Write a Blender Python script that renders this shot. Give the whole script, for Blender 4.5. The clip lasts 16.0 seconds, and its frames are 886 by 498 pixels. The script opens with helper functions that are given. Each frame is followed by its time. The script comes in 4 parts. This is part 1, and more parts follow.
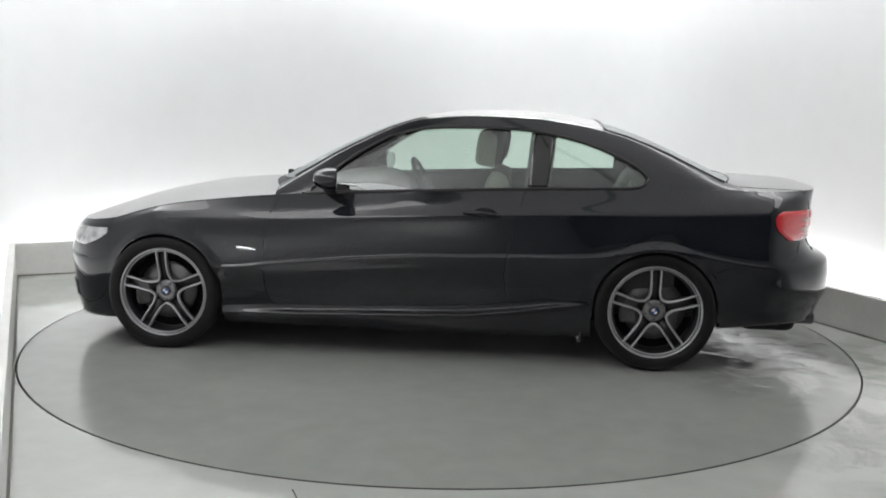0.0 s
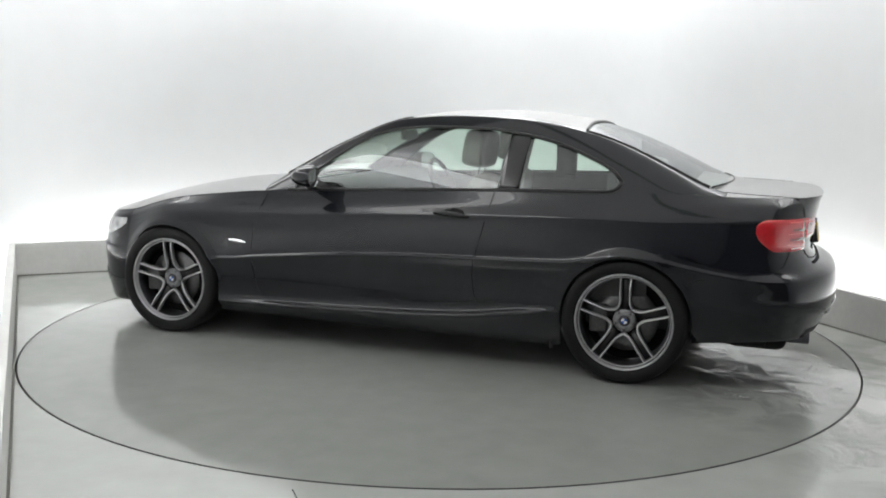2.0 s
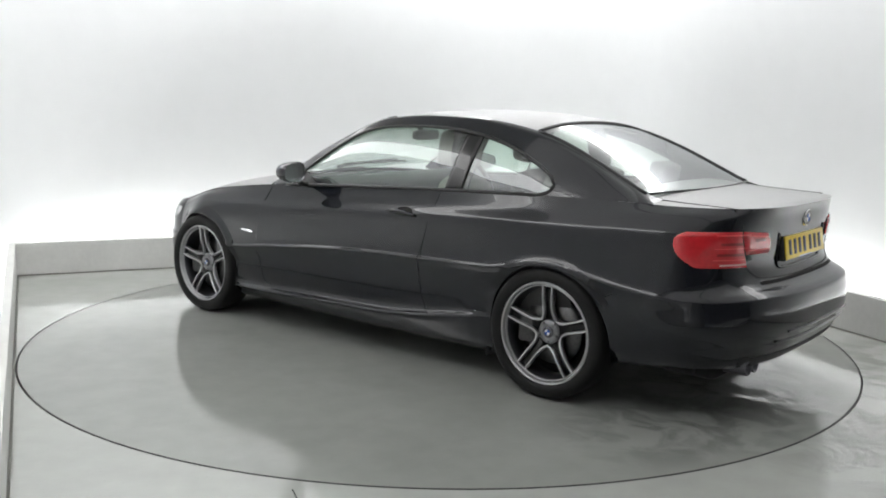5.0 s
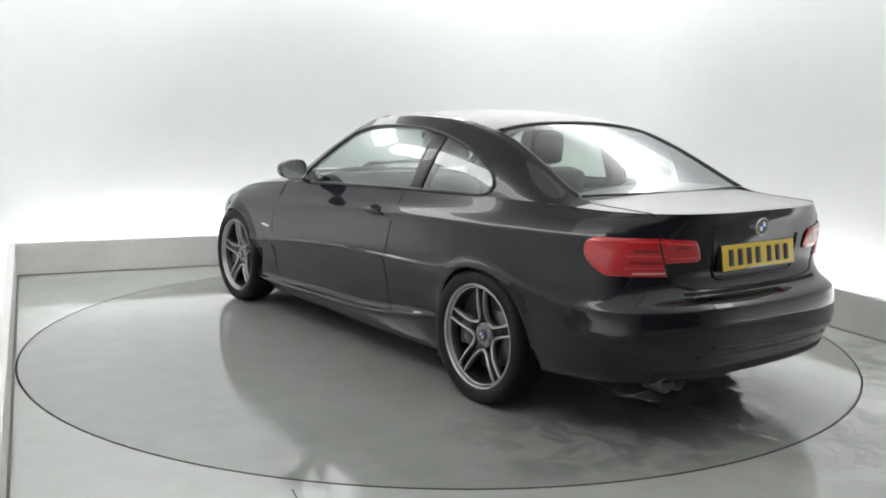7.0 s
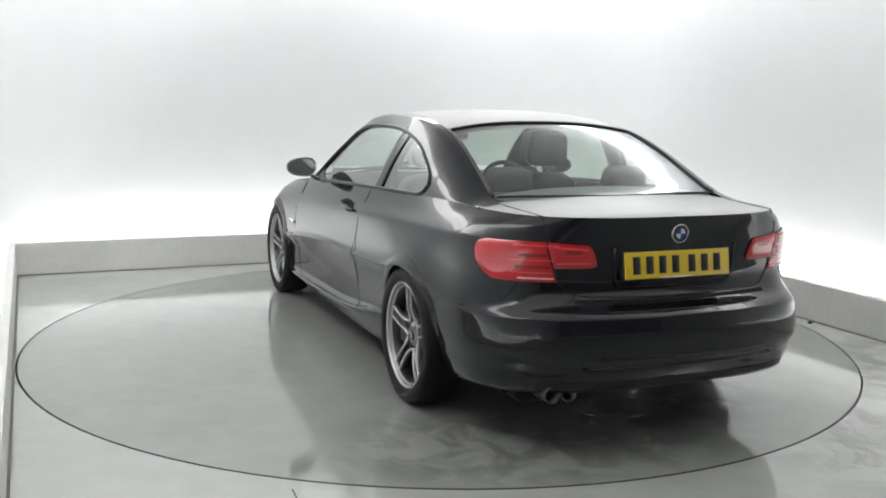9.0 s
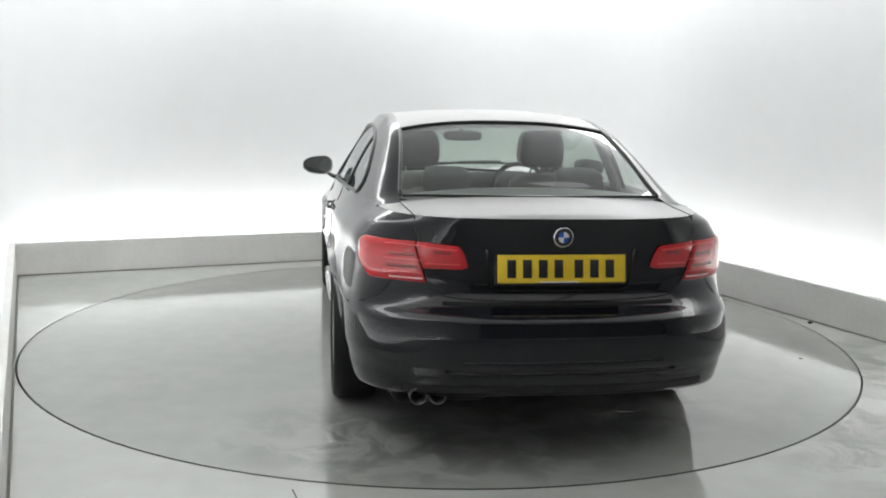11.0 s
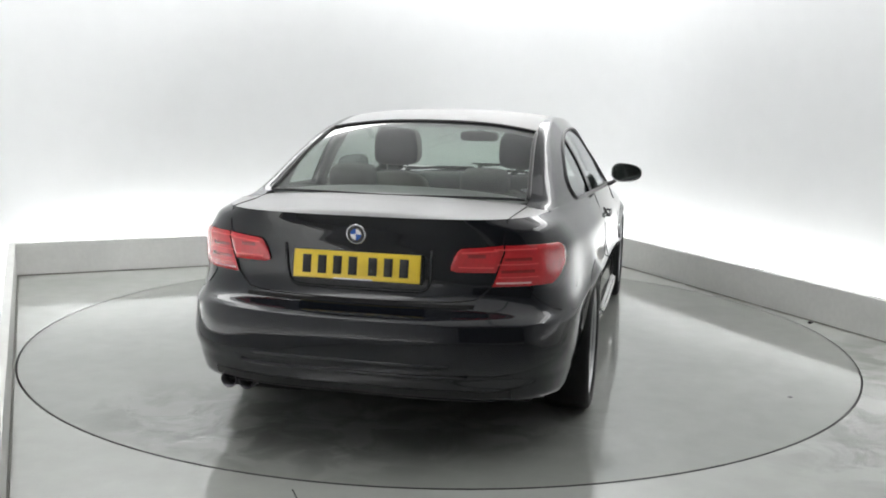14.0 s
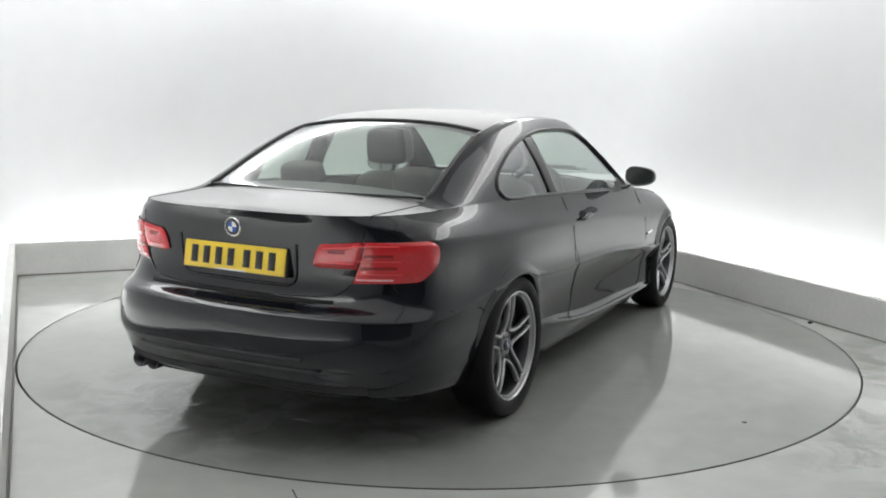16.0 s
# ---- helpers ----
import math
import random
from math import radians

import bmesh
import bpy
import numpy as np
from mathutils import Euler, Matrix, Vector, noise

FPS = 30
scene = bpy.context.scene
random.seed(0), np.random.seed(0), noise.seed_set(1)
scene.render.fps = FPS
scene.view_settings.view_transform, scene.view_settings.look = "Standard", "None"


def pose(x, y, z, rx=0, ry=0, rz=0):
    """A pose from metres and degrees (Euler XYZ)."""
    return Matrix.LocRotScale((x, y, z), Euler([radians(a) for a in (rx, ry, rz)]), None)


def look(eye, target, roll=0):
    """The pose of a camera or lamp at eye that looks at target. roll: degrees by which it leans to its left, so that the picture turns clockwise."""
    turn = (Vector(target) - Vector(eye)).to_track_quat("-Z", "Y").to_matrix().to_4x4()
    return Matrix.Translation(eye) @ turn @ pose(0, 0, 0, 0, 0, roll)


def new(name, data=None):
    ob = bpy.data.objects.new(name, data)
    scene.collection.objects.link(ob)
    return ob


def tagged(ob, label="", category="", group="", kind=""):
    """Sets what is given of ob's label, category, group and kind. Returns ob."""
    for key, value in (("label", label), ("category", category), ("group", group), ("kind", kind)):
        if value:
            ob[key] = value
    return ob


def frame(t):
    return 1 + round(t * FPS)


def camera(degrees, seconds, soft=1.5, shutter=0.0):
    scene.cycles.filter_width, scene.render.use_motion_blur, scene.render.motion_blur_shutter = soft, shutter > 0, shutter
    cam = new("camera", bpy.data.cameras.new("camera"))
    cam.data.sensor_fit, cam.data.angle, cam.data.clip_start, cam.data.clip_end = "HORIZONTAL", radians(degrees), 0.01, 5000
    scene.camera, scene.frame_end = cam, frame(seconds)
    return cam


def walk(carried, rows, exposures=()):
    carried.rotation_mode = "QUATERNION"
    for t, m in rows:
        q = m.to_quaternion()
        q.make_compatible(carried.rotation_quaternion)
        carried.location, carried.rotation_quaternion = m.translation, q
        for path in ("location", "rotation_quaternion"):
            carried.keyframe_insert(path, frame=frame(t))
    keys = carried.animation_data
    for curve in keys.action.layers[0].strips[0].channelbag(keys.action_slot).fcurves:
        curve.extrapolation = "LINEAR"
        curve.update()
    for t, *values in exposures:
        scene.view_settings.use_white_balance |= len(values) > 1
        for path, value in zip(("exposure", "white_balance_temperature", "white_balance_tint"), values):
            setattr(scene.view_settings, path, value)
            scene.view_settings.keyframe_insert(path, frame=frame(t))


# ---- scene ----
# ---------------------------------------------------------------- camera
cam = camera(51.02, 16.0, soft=1.9)
EYE = (0.0, -5.728, 1.427)
AIM = Vector((math.sin(radians(0.074)) * math.cos(radians(8.976)), math.cos(radians(0.074)) * math.cos(radians(8.976)), -math.sin(radians(8.976))))
CAM_POSE = look(EYE, Vector(EYE) + 5 * AIM, 1.154)
walk(cam, [(0.0, CAM_POSE), (16.0, CAM_POSE)], exposures=[(0.0, 0.10), (16.0, 0.10)])

# turntable angle of the car's nose at each time, degrees
TURN = [(0.0, 174.12), (0.5, 170.67), (1.0, 167.31), (1.5, 164.06), (2.0, 160.81), (2.5, 157.34), (3.0, 153.9), (3.5, 150.48), (4.0, 146.92), (6.5, 129.95), (7.0, 126.42), (7.5, 123.04), (8.0, 119.51), (8.5, 116.12), (9.0, 112.53), (11.5, 94.74), (12.0, 91.11), (12.5, 87.62), (13.0, 83.93), (13.5, 80.45), (14.0, 76.78), (14.5, 73.34), (15.0, 69.7), (15.5, 66.3), (16.0, 62.65)]
CAR_X, CAR_Y = -1.2385, -0.1642   # rear axle's place on the turntable
DISC_R = 2.442
ROOM_TURN = 24.0                  # the room stands turned against the view
RIGHT, LEFT, BACK, FRONT = 2.51, -2.46, 2.74, -7.4   # faces of the low plinth, room axes
PLINTH_H = 0.26
CEIL = 3.25
TROUGH = 0.55                     # gap between plinth and wall, holds the wall-wash lights

# ---------------------------------------------------------------- light
world = bpy.data.worlds.new("world")
scene.world = world
world.use_nodes = True
world.node_tree.nodes["Background"].inputs[0].default_value = (0.9, 0.95, 1.0, 1)
world.node_tree.nodes["Background"].inputs[1].default_value = 0.02


def room(x, y, z=0.0):
    a = radians(ROOM_TURN)
    return Vector((x * math.cos(a) - y * math.sin(a), x * math.sin(a) + y * math.cos(a), z))


# ---------------------------------------------------------------- materials
def mat(name, colour, rough=0.5, metal=0.0, coat=0.0, grain=0.0, scale=40.0, bump=0.0, blotch=0.0, blotch_scale=2.0, rough_var=0.0, spec=0.5, emit=0.0):
    m = bpy.data.materials.new(name)
    m.use_nodes = True
    nt = m.node_tree
    b = nt.nodes["Principled BSDF"]
    b.inputs["Base Color"].default_value = (*colour, 1)
    b.inputs["Roughness"].default_value = rough
    b.inputs["Metallic"].default_value = metal
    b.inputs["Coat Weight"].default_value = coat
    b.inputs["Coat Roughness"].default_value = 0.04
    b.inputs["Specular IOR Level"].default_value = spec
    if emit:
        b.inputs["Emission Color"].default_value = (*colour, 1)
        b.inputs["Emission Strength"].default_value = emit
    tc = nt.nodes.new("ShaderNodeTexCoord")

    def noise_of(sc, detail=6.0):
        n = nt.nodes.new("ShaderNodeTexNoise")
        n.inputs["Scale"].default_value = sc
        n.inputs["Detail"].default_value = detail
        nt.links.new(tc.outputs["Object"], n.inputs["Vector"])
        return n.outputs["Fac"]

    def remap(sock, lo, hi):
        r = nt.nodes.new("ShaderNodeMapRange")
        r.inputs["From Min"].default_value, r.inputs["From Max"].default_value = 0.3, 0.7
        r.inputs["To Min"].default_value, r.inputs["To Max"].default_value = lo, hi
        nt.links.new(sock, r.inputs["Value"])
        return r.outputs["Result"]
    if grain or blotch:
        mul = nt.nodes.new("ShaderNodeMath")
        mul.operation = "MULTIPLY"
        nt.links.new(remap(noise_of(scale), 1 - grain, 1 + grain), mul.inputs[0])
        nt.links.new(remap(noise_of(blotch_scale), 1 - blotch, 1 + blotch), mul.inputs[1])
        mix = nt.nodes.new("ShaderNodeVectorMath")
        mix.operation = "SCALE"
        mix.inputs[0].default_value = colour
        nt.links.new(mul.outputs[0], mix.inputs["Scale"])
        nt.links.new(mix.outputs[0], b.inputs["Base Color"])
    if rough_var:
        nt.links.new(remap(noise_of(blotch_scale * 1.7), max(0.01, rough - rough_var), rough + rough_var), b.inputs["Roughness"])
    if bump:
        bp = nt.nodes.new("ShaderNodeBump")
        bp.inputs["Strength"].default_value = bump
        bp.inputs["Distance"].default_value = 0.01
        nt.links.new(noise_of(scale), bp.inputs["Height"])
        nt.links.new(bp.outputs[0], b.inputs["Normal"])
    return m


def glass_mat(name, tint, rough=0.02, base=0.08, fall=3.2):
    """Thin automotive glass: tinted see-through with a mirror-like skin."""
    m = bpy.data.materials.new(name)
    m.use_nodes = True
    nt = m.node_tree
    nt.nodes.clear()
    out = nt.nodes.new("ShaderNodeOutputMaterial")
    tr = nt.nodes.new("ShaderNodeBsdfTransparent")
    tr.inputs[0].default_value = (*tint, 1)
    gl = nt.nodes.new("ShaderNodeBsdfGlossy")
    gl.inputs["Roughness"].default_value = rough
    gl.inputs[0].default_value = (0.8, 0.81, 0.82, 1)
    lw = nt.nodes.new("ShaderNodeLayerWeight")
    lw.inputs["Blend"].default_value = 0.5
    pw = nt.nodes.new("ShaderNodeMath")
    pw.operation, pw.inputs[1].default_value = "POWER", fall
    fr = nt.nodes.new("ShaderNodeMath")
    fr.operation, fr.inputs[1].default_value, fr.inputs[2].default_value = "MULTIPLY_ADD", 0.85, base
    nt.links.new(lw.outputs["Facing"], pw.inputs[0])
    nt.links.new(pw.outputs[0], fr.inputs[0])
    mx = nt.nodes.new("ShaderNodeMixShader")
    nt.links.new(fr.outputs[0], mx.inputs[0])
    nt.links.new(tr.outputs[0], mx.inputs[1])
    nt.links.new(gl.outputs[0], mx.inputs[2])
    nt.links.new(mx.outputs[0], out.inputs[0])
    return m


M_PAINT = mat("black_car_paint", (0.005, 0.006, 0.009), 0.42, coat=1.0, grain=0.1, scale=900, spec=0.02)
M_PAINT.node_tree.nodes["Principled BSDF"].inputs["Coat IOR"].default_value = 1.5
M_PAINT.node_tree.nodes["Principled BSDF"].inputs["Coat Roughness"].default_value = 0.05
M_PAINT_WET = mat("beaded_black_paint", (0.008, 0.008, 0.010), 0.4, coat=1.0, grain=0.1, scale=900, spec=1.0, bump=0.25)
for key, val in (("Sheen Weight", 0.45), ("Sheen Roughness", 0.45), ("Coat IOR", 1.7)):
    M_PAINT_WET.node_tree.nodes["Principled BSDF"].inputs[key].default_value = val
M_PAINT_WET.node_tree.nodes["Principled BSDF"].inputs["Coat Roughness"].default_value = 0.36
M_TRIM = mat("satin_black_trim", (0.008, 0.008, 0.008), 0.32, grain=0.1, scale=300)
M_PLASTIC = mat("black_plastic", (0.012, 0.012, 0.013), 0.6, grain=0.15, scale=400, bump=0.1)
M_PILLAR = mat("gloss_black_pillar", (0.006, 0.006, 0.006), 0.3, coat=1.0, spec=0.02)
M_GAP = mat("panel_gap_black", (0.003, 0.003, 0.003), 0.9)
M_TYRE = mat("tyre_rubber", (0.006, 0.006, 0.006), 0.6, grain=0.2, scale=120, bump=0.15, spec=0.25)
M_RIM = mat("gunmetal_alloy", (0.09, 0.09, 0.10), 0.32, metal=0.85, grain=0.12, scale=90)
M_HUB = mat("grey_hub", (0.22, 0.22, 0.23), 0.35, metal=0.8, grain=0.15, scale=90)
M_SPOKE = mat("brushed_grey_alloy", (0.46, 0.46, 0.47), 0.34, metal=0.8, grain=0.12, scale=120)
M_CALIPER = mat("cast_caliper", (0.07, 0.07, 0.07), 0.5, metal=0.3, grain=0.2, scale=60)
M_DISC = mat("brake_steel", (0.14, 0.14, 0.14), 0.35, metal=0.9, grain=0.15, scale=60)
M_CHROME = mat("chrome", (0.75, 0.75, 0.77), 0.08, metal=1.0)
M_RED = mat("red_lamp_lens", (0.54, 0.010, 0.018), 0.15, coat=1.0, grain=0.08, scale=60)
M_RED_LIGHT = mat("bright_red_lens", (0.80, 0.05, 0.06), 0.15, coat=1.0)
M_RED_DARK = mat("dark_red_lens", (0.24, 0.006, 0.01), 0.15, coat=1.0)
M_PINK = mat("pale_pink_lens", (0.75, 0.35, 0.36), 0.15, coat=1.0)
M_HEAD = mat("headlamp_lens", (0.34, 0.34, 0.35), 0.12, coat=1.0, blotch=0.5, blotch_scale=14.0)
M_YELLOW = mat("yellow_plate", (0.76, 0.54, 0.03), 0.35, coat=0.4, grain=0.04, scale=80)
M_INK = mat("plate_black", (0.01, 0.01, 0.01), 0.4)
M_WHITE = mat("white_enamel", (0.7, 0.7, 0.72), 0.2)
M_BLUE = mat("blue_enamel", (0.03, 0.11, 0.42), 0.2)
M_CREAM = mat("cream_leather", (0.24, 0.235, 0.205), 0.5, grain=0.08, scale=60, bump=0.15)
M_DARKIN = mat("dark_interior", (0.03, 0.03, 0.03), 0.6, grain=0.15, scale=80)
M_GREYIN = mat("grey_interior", (0.07, 0.07, 0.067), 0.55, grain=0.1, scale=60, bump=0.1)
# cream leather with the dim rear cabin's shade in its colour
M_CREAM_DIM = mat("dimmed_cream_leather", (0.11, 0.11, 0.095), 0.55, grain=0.1, scale=60, bump=0.1)
M_HEADLINER = mat("headliner_fabric", (0.35, 0.35, 0.33), 0.9, grain=0.1, scale=200)
M_GLASS = glass_mat("tinted_glass", (0.76, 0.86, 0.80), base=0.10, fall=2.7)
M_GLASS_REAR = glass_mat("rear_glass", (0.86, 0.93, 0.88), base=0.09, fall=2.6)
M_WALL = mat("white_backdrop", (0.73, 0.74, 0.745), 0.75, grain=0.01, scale=6, blotch=0.02, blotch_scale=0.7)
M_PLINTH = mat("painted_plinth", (0.69, 0.69, 0.67), 0.5, grain=0.03, scale=30, blotch=0.05, blotch_scale=2.5)
M_CEIL = mat("ceiling_paint", (0.5, 0.5, 0.5), 0.8, grain=0.02, scale=8)
M_DARKWALL = mat("unseen_grey_wall", (0.14, 0.14, 0.14), 0.8, grain=0.05, scale=8)
M_EDGE = mat("dark_edge_steel", (0.02, 0.02, 0.02), 0.35, metal=0.4, grain=0.2, scale=50)
M_FOOT_LINE = mat("grey_foot_line", (0.16, 0.155, 0.14), 0.7, grain=0.2, scale=25)
M_TOP_FILL = mat("added_fill_tube", (1.0, 1.0, 1.0), 0.4, emit=3.7)
M_STRIP = mat("lit_tube", (1.0, 1.0, 1.0), 0.4, emit=11.0)


def floor_mat(name, base, wet):
    """Polished grey epoxy: scuffs, damp stains and a patchy gloss."""
    m = mat(name, base, 0.2)
    nt = m.node_tree
    b = nt.nodes["Principled BSDF"]
    tc = nt.nodes.new("ShaderNodeTexCoord")

    def noi(sc, det, dist=0.0):
        n = nt.nodes.new("ShaderNodeTexNoise")
        n.inputs["Scale"].default_value, n.inputs["Detail"].default_value, n.inputs["Distortion"].default_value = sc, det, dist
        nt.links.new(tc.outputs["Object"], n.inputs["Vector"])
        return n.outputs["Fac"]

    def ramp(sock, stops):
        r = nt.nodes.new("ShaderNodeValToRGB")
        el = r.color_ramp.elements
        while len(el) < len(stops):
            el.new(0.5)
        for e, (p, v) in zip(el, stops):
            e.position, e.color = p, (v, v, v, 1)
        nt.links.new(sock, r.inputs[0])
        return r.outputs[0]

    def mul(a, c):
        x = nt.nodes.new("ShaderNodeMath")
        x.operation = "MULTIPLY"
        nt.links.new(a, x.inputs[0])
        nt.links.new(c, x.inputs[1])
        return x.outputs[0]
    def near(px, py, rad):
        """1 at a place on the floor, fading to 0 at a radius."""
        dv = nt.nodes.new("ShaderNodeVectorMath")
        dv.operation = "DISTANCE"
        nt.links.new(tc.outputs["Object"], dv.inputs[0])
        dv.inputs[1].default_value = (px, py, 0)
        r = nt.nodes.new("ShaderNodeMapRange")
        r.interpolation_type = "SMOOTHSTEP"
        r.inputs["From Min"].default_value, r.inputs["From Max"].default_value = rad, rad * 0.25
        nt.links.new(dv.outputs["Value"], r.inputs["Value"])
        return r.outputs["Result"]

    def lerp_to(sock, value, fac):
        x = nt.nodes.new("ShaderNodeMix")
        x.inputs["B"].default_value = value
        nt.links.new(fac, x.inputs["Factor"])
        nt.links.new(sock, x.inputs["A"])
        return x.outputs["Result"]
    stains = ramp(noi(0.9, 8, 0.5), [(0.30, 0.90), (0.45, 0.99), (0.7, 1.02)])
    grime = ramp(noi(7, 6), [(0.3, 0.95), (0.7, 1.03)])
    fleck = ramp(noi(60, 3), [(0.25, 0.92), (0.33, 1.0), (0.9, 1.01)])
    v = mul(mul(stains, grime), fleck)
    gloss = ramp(noi(1.6, 6, 0.5), [(0.25, 0.05), (0.45, 0.07), (0.65, 0.10), (0.85, 0.12)])
    ripple = None
    for px, py, rad in STAINS if wet else FLOOR_STAINS:
        blot = ramp(noi(4.2, 9, 0.7), [(0.43, 0.0), (0.56, 0.7), (0.72, 1.0)])
        m1 = mul(blot, near(px, py, rad))
        v = lerp_to(v, 0.6, m1)
        gloss = lerp_to(gloss, 0.03, m1)
        if ripple is None:
            ripple = m1
        else:
            big = nt.nodes.new("ShaderNodeMath")
            big.operation = "MAXIMUM"
            nt.links.new(ripple, big.inputs[0])
            nt.links.new(m1, big.inputs[1])
            ripple = big.outputs[0]
    sc = nt.nodes.new("ShaderNodeVectorMath")
    sc.operation = "SCALE"
    sc.inputs[0].default_value = base
    nt.links.new(v, sc.inputs["Scale"])
    nt.links.new(sc.outputs[0], b.inputs["Base Color"])
    nt.links.new(gloss, b.inputs["Roughness"])
    b.inputs["IOR"].default_value = 2.35
    bp = nt.nodes.new("ShaderNodeBump")
    bp.inputs["Strength"].default_value, bp.inputs["Distance"].default_value = 0.03, 0.01
    nt.links.new(noi(14, 4), bp.inputs["Height"])
    b2 = nt.nodes.new("ShaderNodeBump")
    b2.inputs["Strength"].default_value, b2.inputs["Distance"].default_value = 0.5, 0.012
    nt.links.new(mul(noi(11, 3), ripple), b2.inputs["Height"])
    nt.links.new(bp.outputs[0], b2.inputs["Normal"])
    nt.links.new(b2.outputs[0], b.inputs["Normal"])
    return m


FLOOR_STAINS = [(2.0, -2.0, .8), (2.0, -1.3, .7), (2.75, -.5, .7), (2.55, -1.0, .6)]   # damp patches beside the turntable
STAINS = [(-1.85, .75, .6), (-1.5, -.6, .7), (-1.85, 0.0, .8), (-2.0, .45, .55)]   # damp patches on the turntable
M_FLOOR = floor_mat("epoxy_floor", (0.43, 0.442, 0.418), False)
# same epoxy, damp; darker base also holds the car's shade and dark reflection
M_TABLE = floor_mat("shaded_epoxy_turntable", (0.305, 0.316, 0.296), True)


# ---------------------------------------------------------------- mesh tools
def link(name, bm, material, parent=None, smooth=True, label=""):
    me = bpy.data.meshes.new(name)
    bm.normal_update()
    bm.edges.index_update()
    bm_sharp = [e.index for e in bm.edges if len(e.link_faces) != 2 or e.calc_face_angle(0) > 0.6] if smooth == "soft" else []
    bm.to_mesh(me)
    bm.free()
    for mm in (material if isinstance(material, (list, tuple)) else [material]):
        me.materials.append(mm)
    if smooth == "soft":
        for e in bm_sharp:
            me.edges[e].use_edge_sharp = True
    if smooth:
        me.polygons.foreach_set("use_smooth", [True] * len(me.polygons))
    ob = new(name, me)
    if parent is not None:
        ob.parent = parent
    if label:
        ob["label"] = label
    return ob


def part(name, bm, material, parent, label="", smooth=True):
    return link(name, bm, material, parent, smooth, label)


def grid_bm(rows, bm=None, closed=False, keep=None, weld=True):
    """A sheet through rows of points (each row as long as the others)."""
    bm = bm or bmesh.new()
    vs = [[bm.verts.new(p) for p in r] for r in rows]
    for i in range(len(vs) - 1):
        n = len(vs[i])
        for j in range(n if closed else n - 1):
            k = (j + 1) % n
            if keep is not None and not keep(i, j):
                continue
            quad = (vs[i][j], vs[i + 1][j], vs[i + 1][k], vs[i][k])
            try:
                bm.faces.new(quad)
            except ValueError:
                pass
    if weld:
        bmesh.ops.remove_doubles(bm, verts=bm.verts, dist=1e-5)
        loose = [v for v in bm.verts if not v.link_faces]
        bmesh.ops.delete(bm, geom=loose, context="VERTS")
    return bm


def box_bm(x0, x1, y0, y1, z0, z1, bevel=0.0, segs=2, bm=None):
    one = bmesh.new()
    bmesh.ops.create_cube(one, size=1)
    for v in one.verts:
        v.co = Vector(((x0 + x1) / 2 + v.co.x * (x1 - x0), (y0 + y1) / 2 + v.co.y * (y1 - y0), (z0 + z1) / 2 + v.co.z * (z1 - z0)))
    if bevel:
        bmesh.ops.bevel(one, geom=list(one.edges), offset=bevel, segments=segs, profile=0.5, affect="EDGES")
    if bm is None:
        return one
    merge(bm, one)
    return bm


def merge(bm, other, m=None):
    me = bpy.data.meshes.new("tmp")
    other.to_mesh(me)
    other.free()
    if m is not None:
        me.transform(m)
    bm.from_mesh(me)
    bpy.data.meshes.remove(me)
    return bm


def lathe_bm(profile, n=48, axis="Y", bm=None):
    """Turn (radius, height) pairs round an axis."""
    rows = []
    for i in range(n):
        a = 2 * math.pi * i / n
        c, s = math.cos(a), math.sin(a)
        rows.append([Vector((r * c, h, r * s)) if axis == "Y" else Vector((r * c, r * s, h)) for r, h in profile])
    rows.append(rows[0])
    return grid_bm(rows, bm)


def tube_bm(points, radius, sides=6, flat=None, bm=None):
    """A tube along points."""
    pts = [Vector(p) for p in points]
    rows = []
    for i, p in enumerate(pts):
        d = (pts[min(i + 1, len(pts) - 1)] - pts[max(i - 1, 0)]).normalized()
        a = d.cross(Vector((0, 0, 1)))
        if a.length < 0.05:
            a = d.cross(Vector((0, 1, 0)))
        a.normalize()
        b = d.cross(a)
        rows.append([p + radius * (math.cos(2 * math.pi * k / sides) * a + math.sin(2 * math.pi * k / sides) * b) for k in range(sides)])
    bm = bm or bmesh.new()
    vs = [[bm.verts.new(p) for p in r] for r in rows]
    for i in range(len(vs) - 1):
        for k in range(sides):
            bm.faces.new((vs[i][k], vs[i][(k + 1) % sides], vs[i + 1][(k + 1) % sides], vs[i + 1][k]))
    bm.faces.new(vs[0])
    bm.faces.new(vs[-1])
    bmesh.ops.recalc_face_normals(bm, faces=bm.faces)
    return bm


def thick(bm, depth):
    """Give a sheet thickness."""
    bmesh.ops.recalc_face_normals(bm, faces=bm.faces)
    bmesh.ops.solidify(bm, geom=list(bm.faces), thickness=depth)
    return bm


def curve(keys):
    """Shape-keeping cubic through (x, value) keys; a function of x."""
    keys = sorted(keys)
    xs = np.array([k[0] for k in keys], float)
    ys = np.array([k[1] for k in keys], float)
    h = np.diff(xs)
    d = np.diff(ys) / h
    m = np.zeros(len(xs))
    for i in range(1, len(xs) - 1):
        if d[i - 1] * d[i] > 0:
            w1, w2 = 2 * h[i] + h[i - 1], h[i] + 2 * h[i - 1]
            m[i] = (w1 + w2) / (w1 / d[i - 1] + w2 / d[i])
    m[0], m[-1] = d[0], d[-1]

    def f(x):
        x = min(max(x, xs[0]), xs[-1])
        i = int(min(max(np.searchsorted(xs, x) - 1, 0), len(h) - 1))
        t = (x - xs[i]) / h[i]
        return float((2 * t**3 - 3 * t**2 + 1) * ys[i] + (t**3 - 2 * t**2 + t) * h[i] * m[i] + (-2 * t**3 + 3 * t**2) * ys[i + 1] + (t**3 - t**2) * h[i] * m[i + 1])
    return f


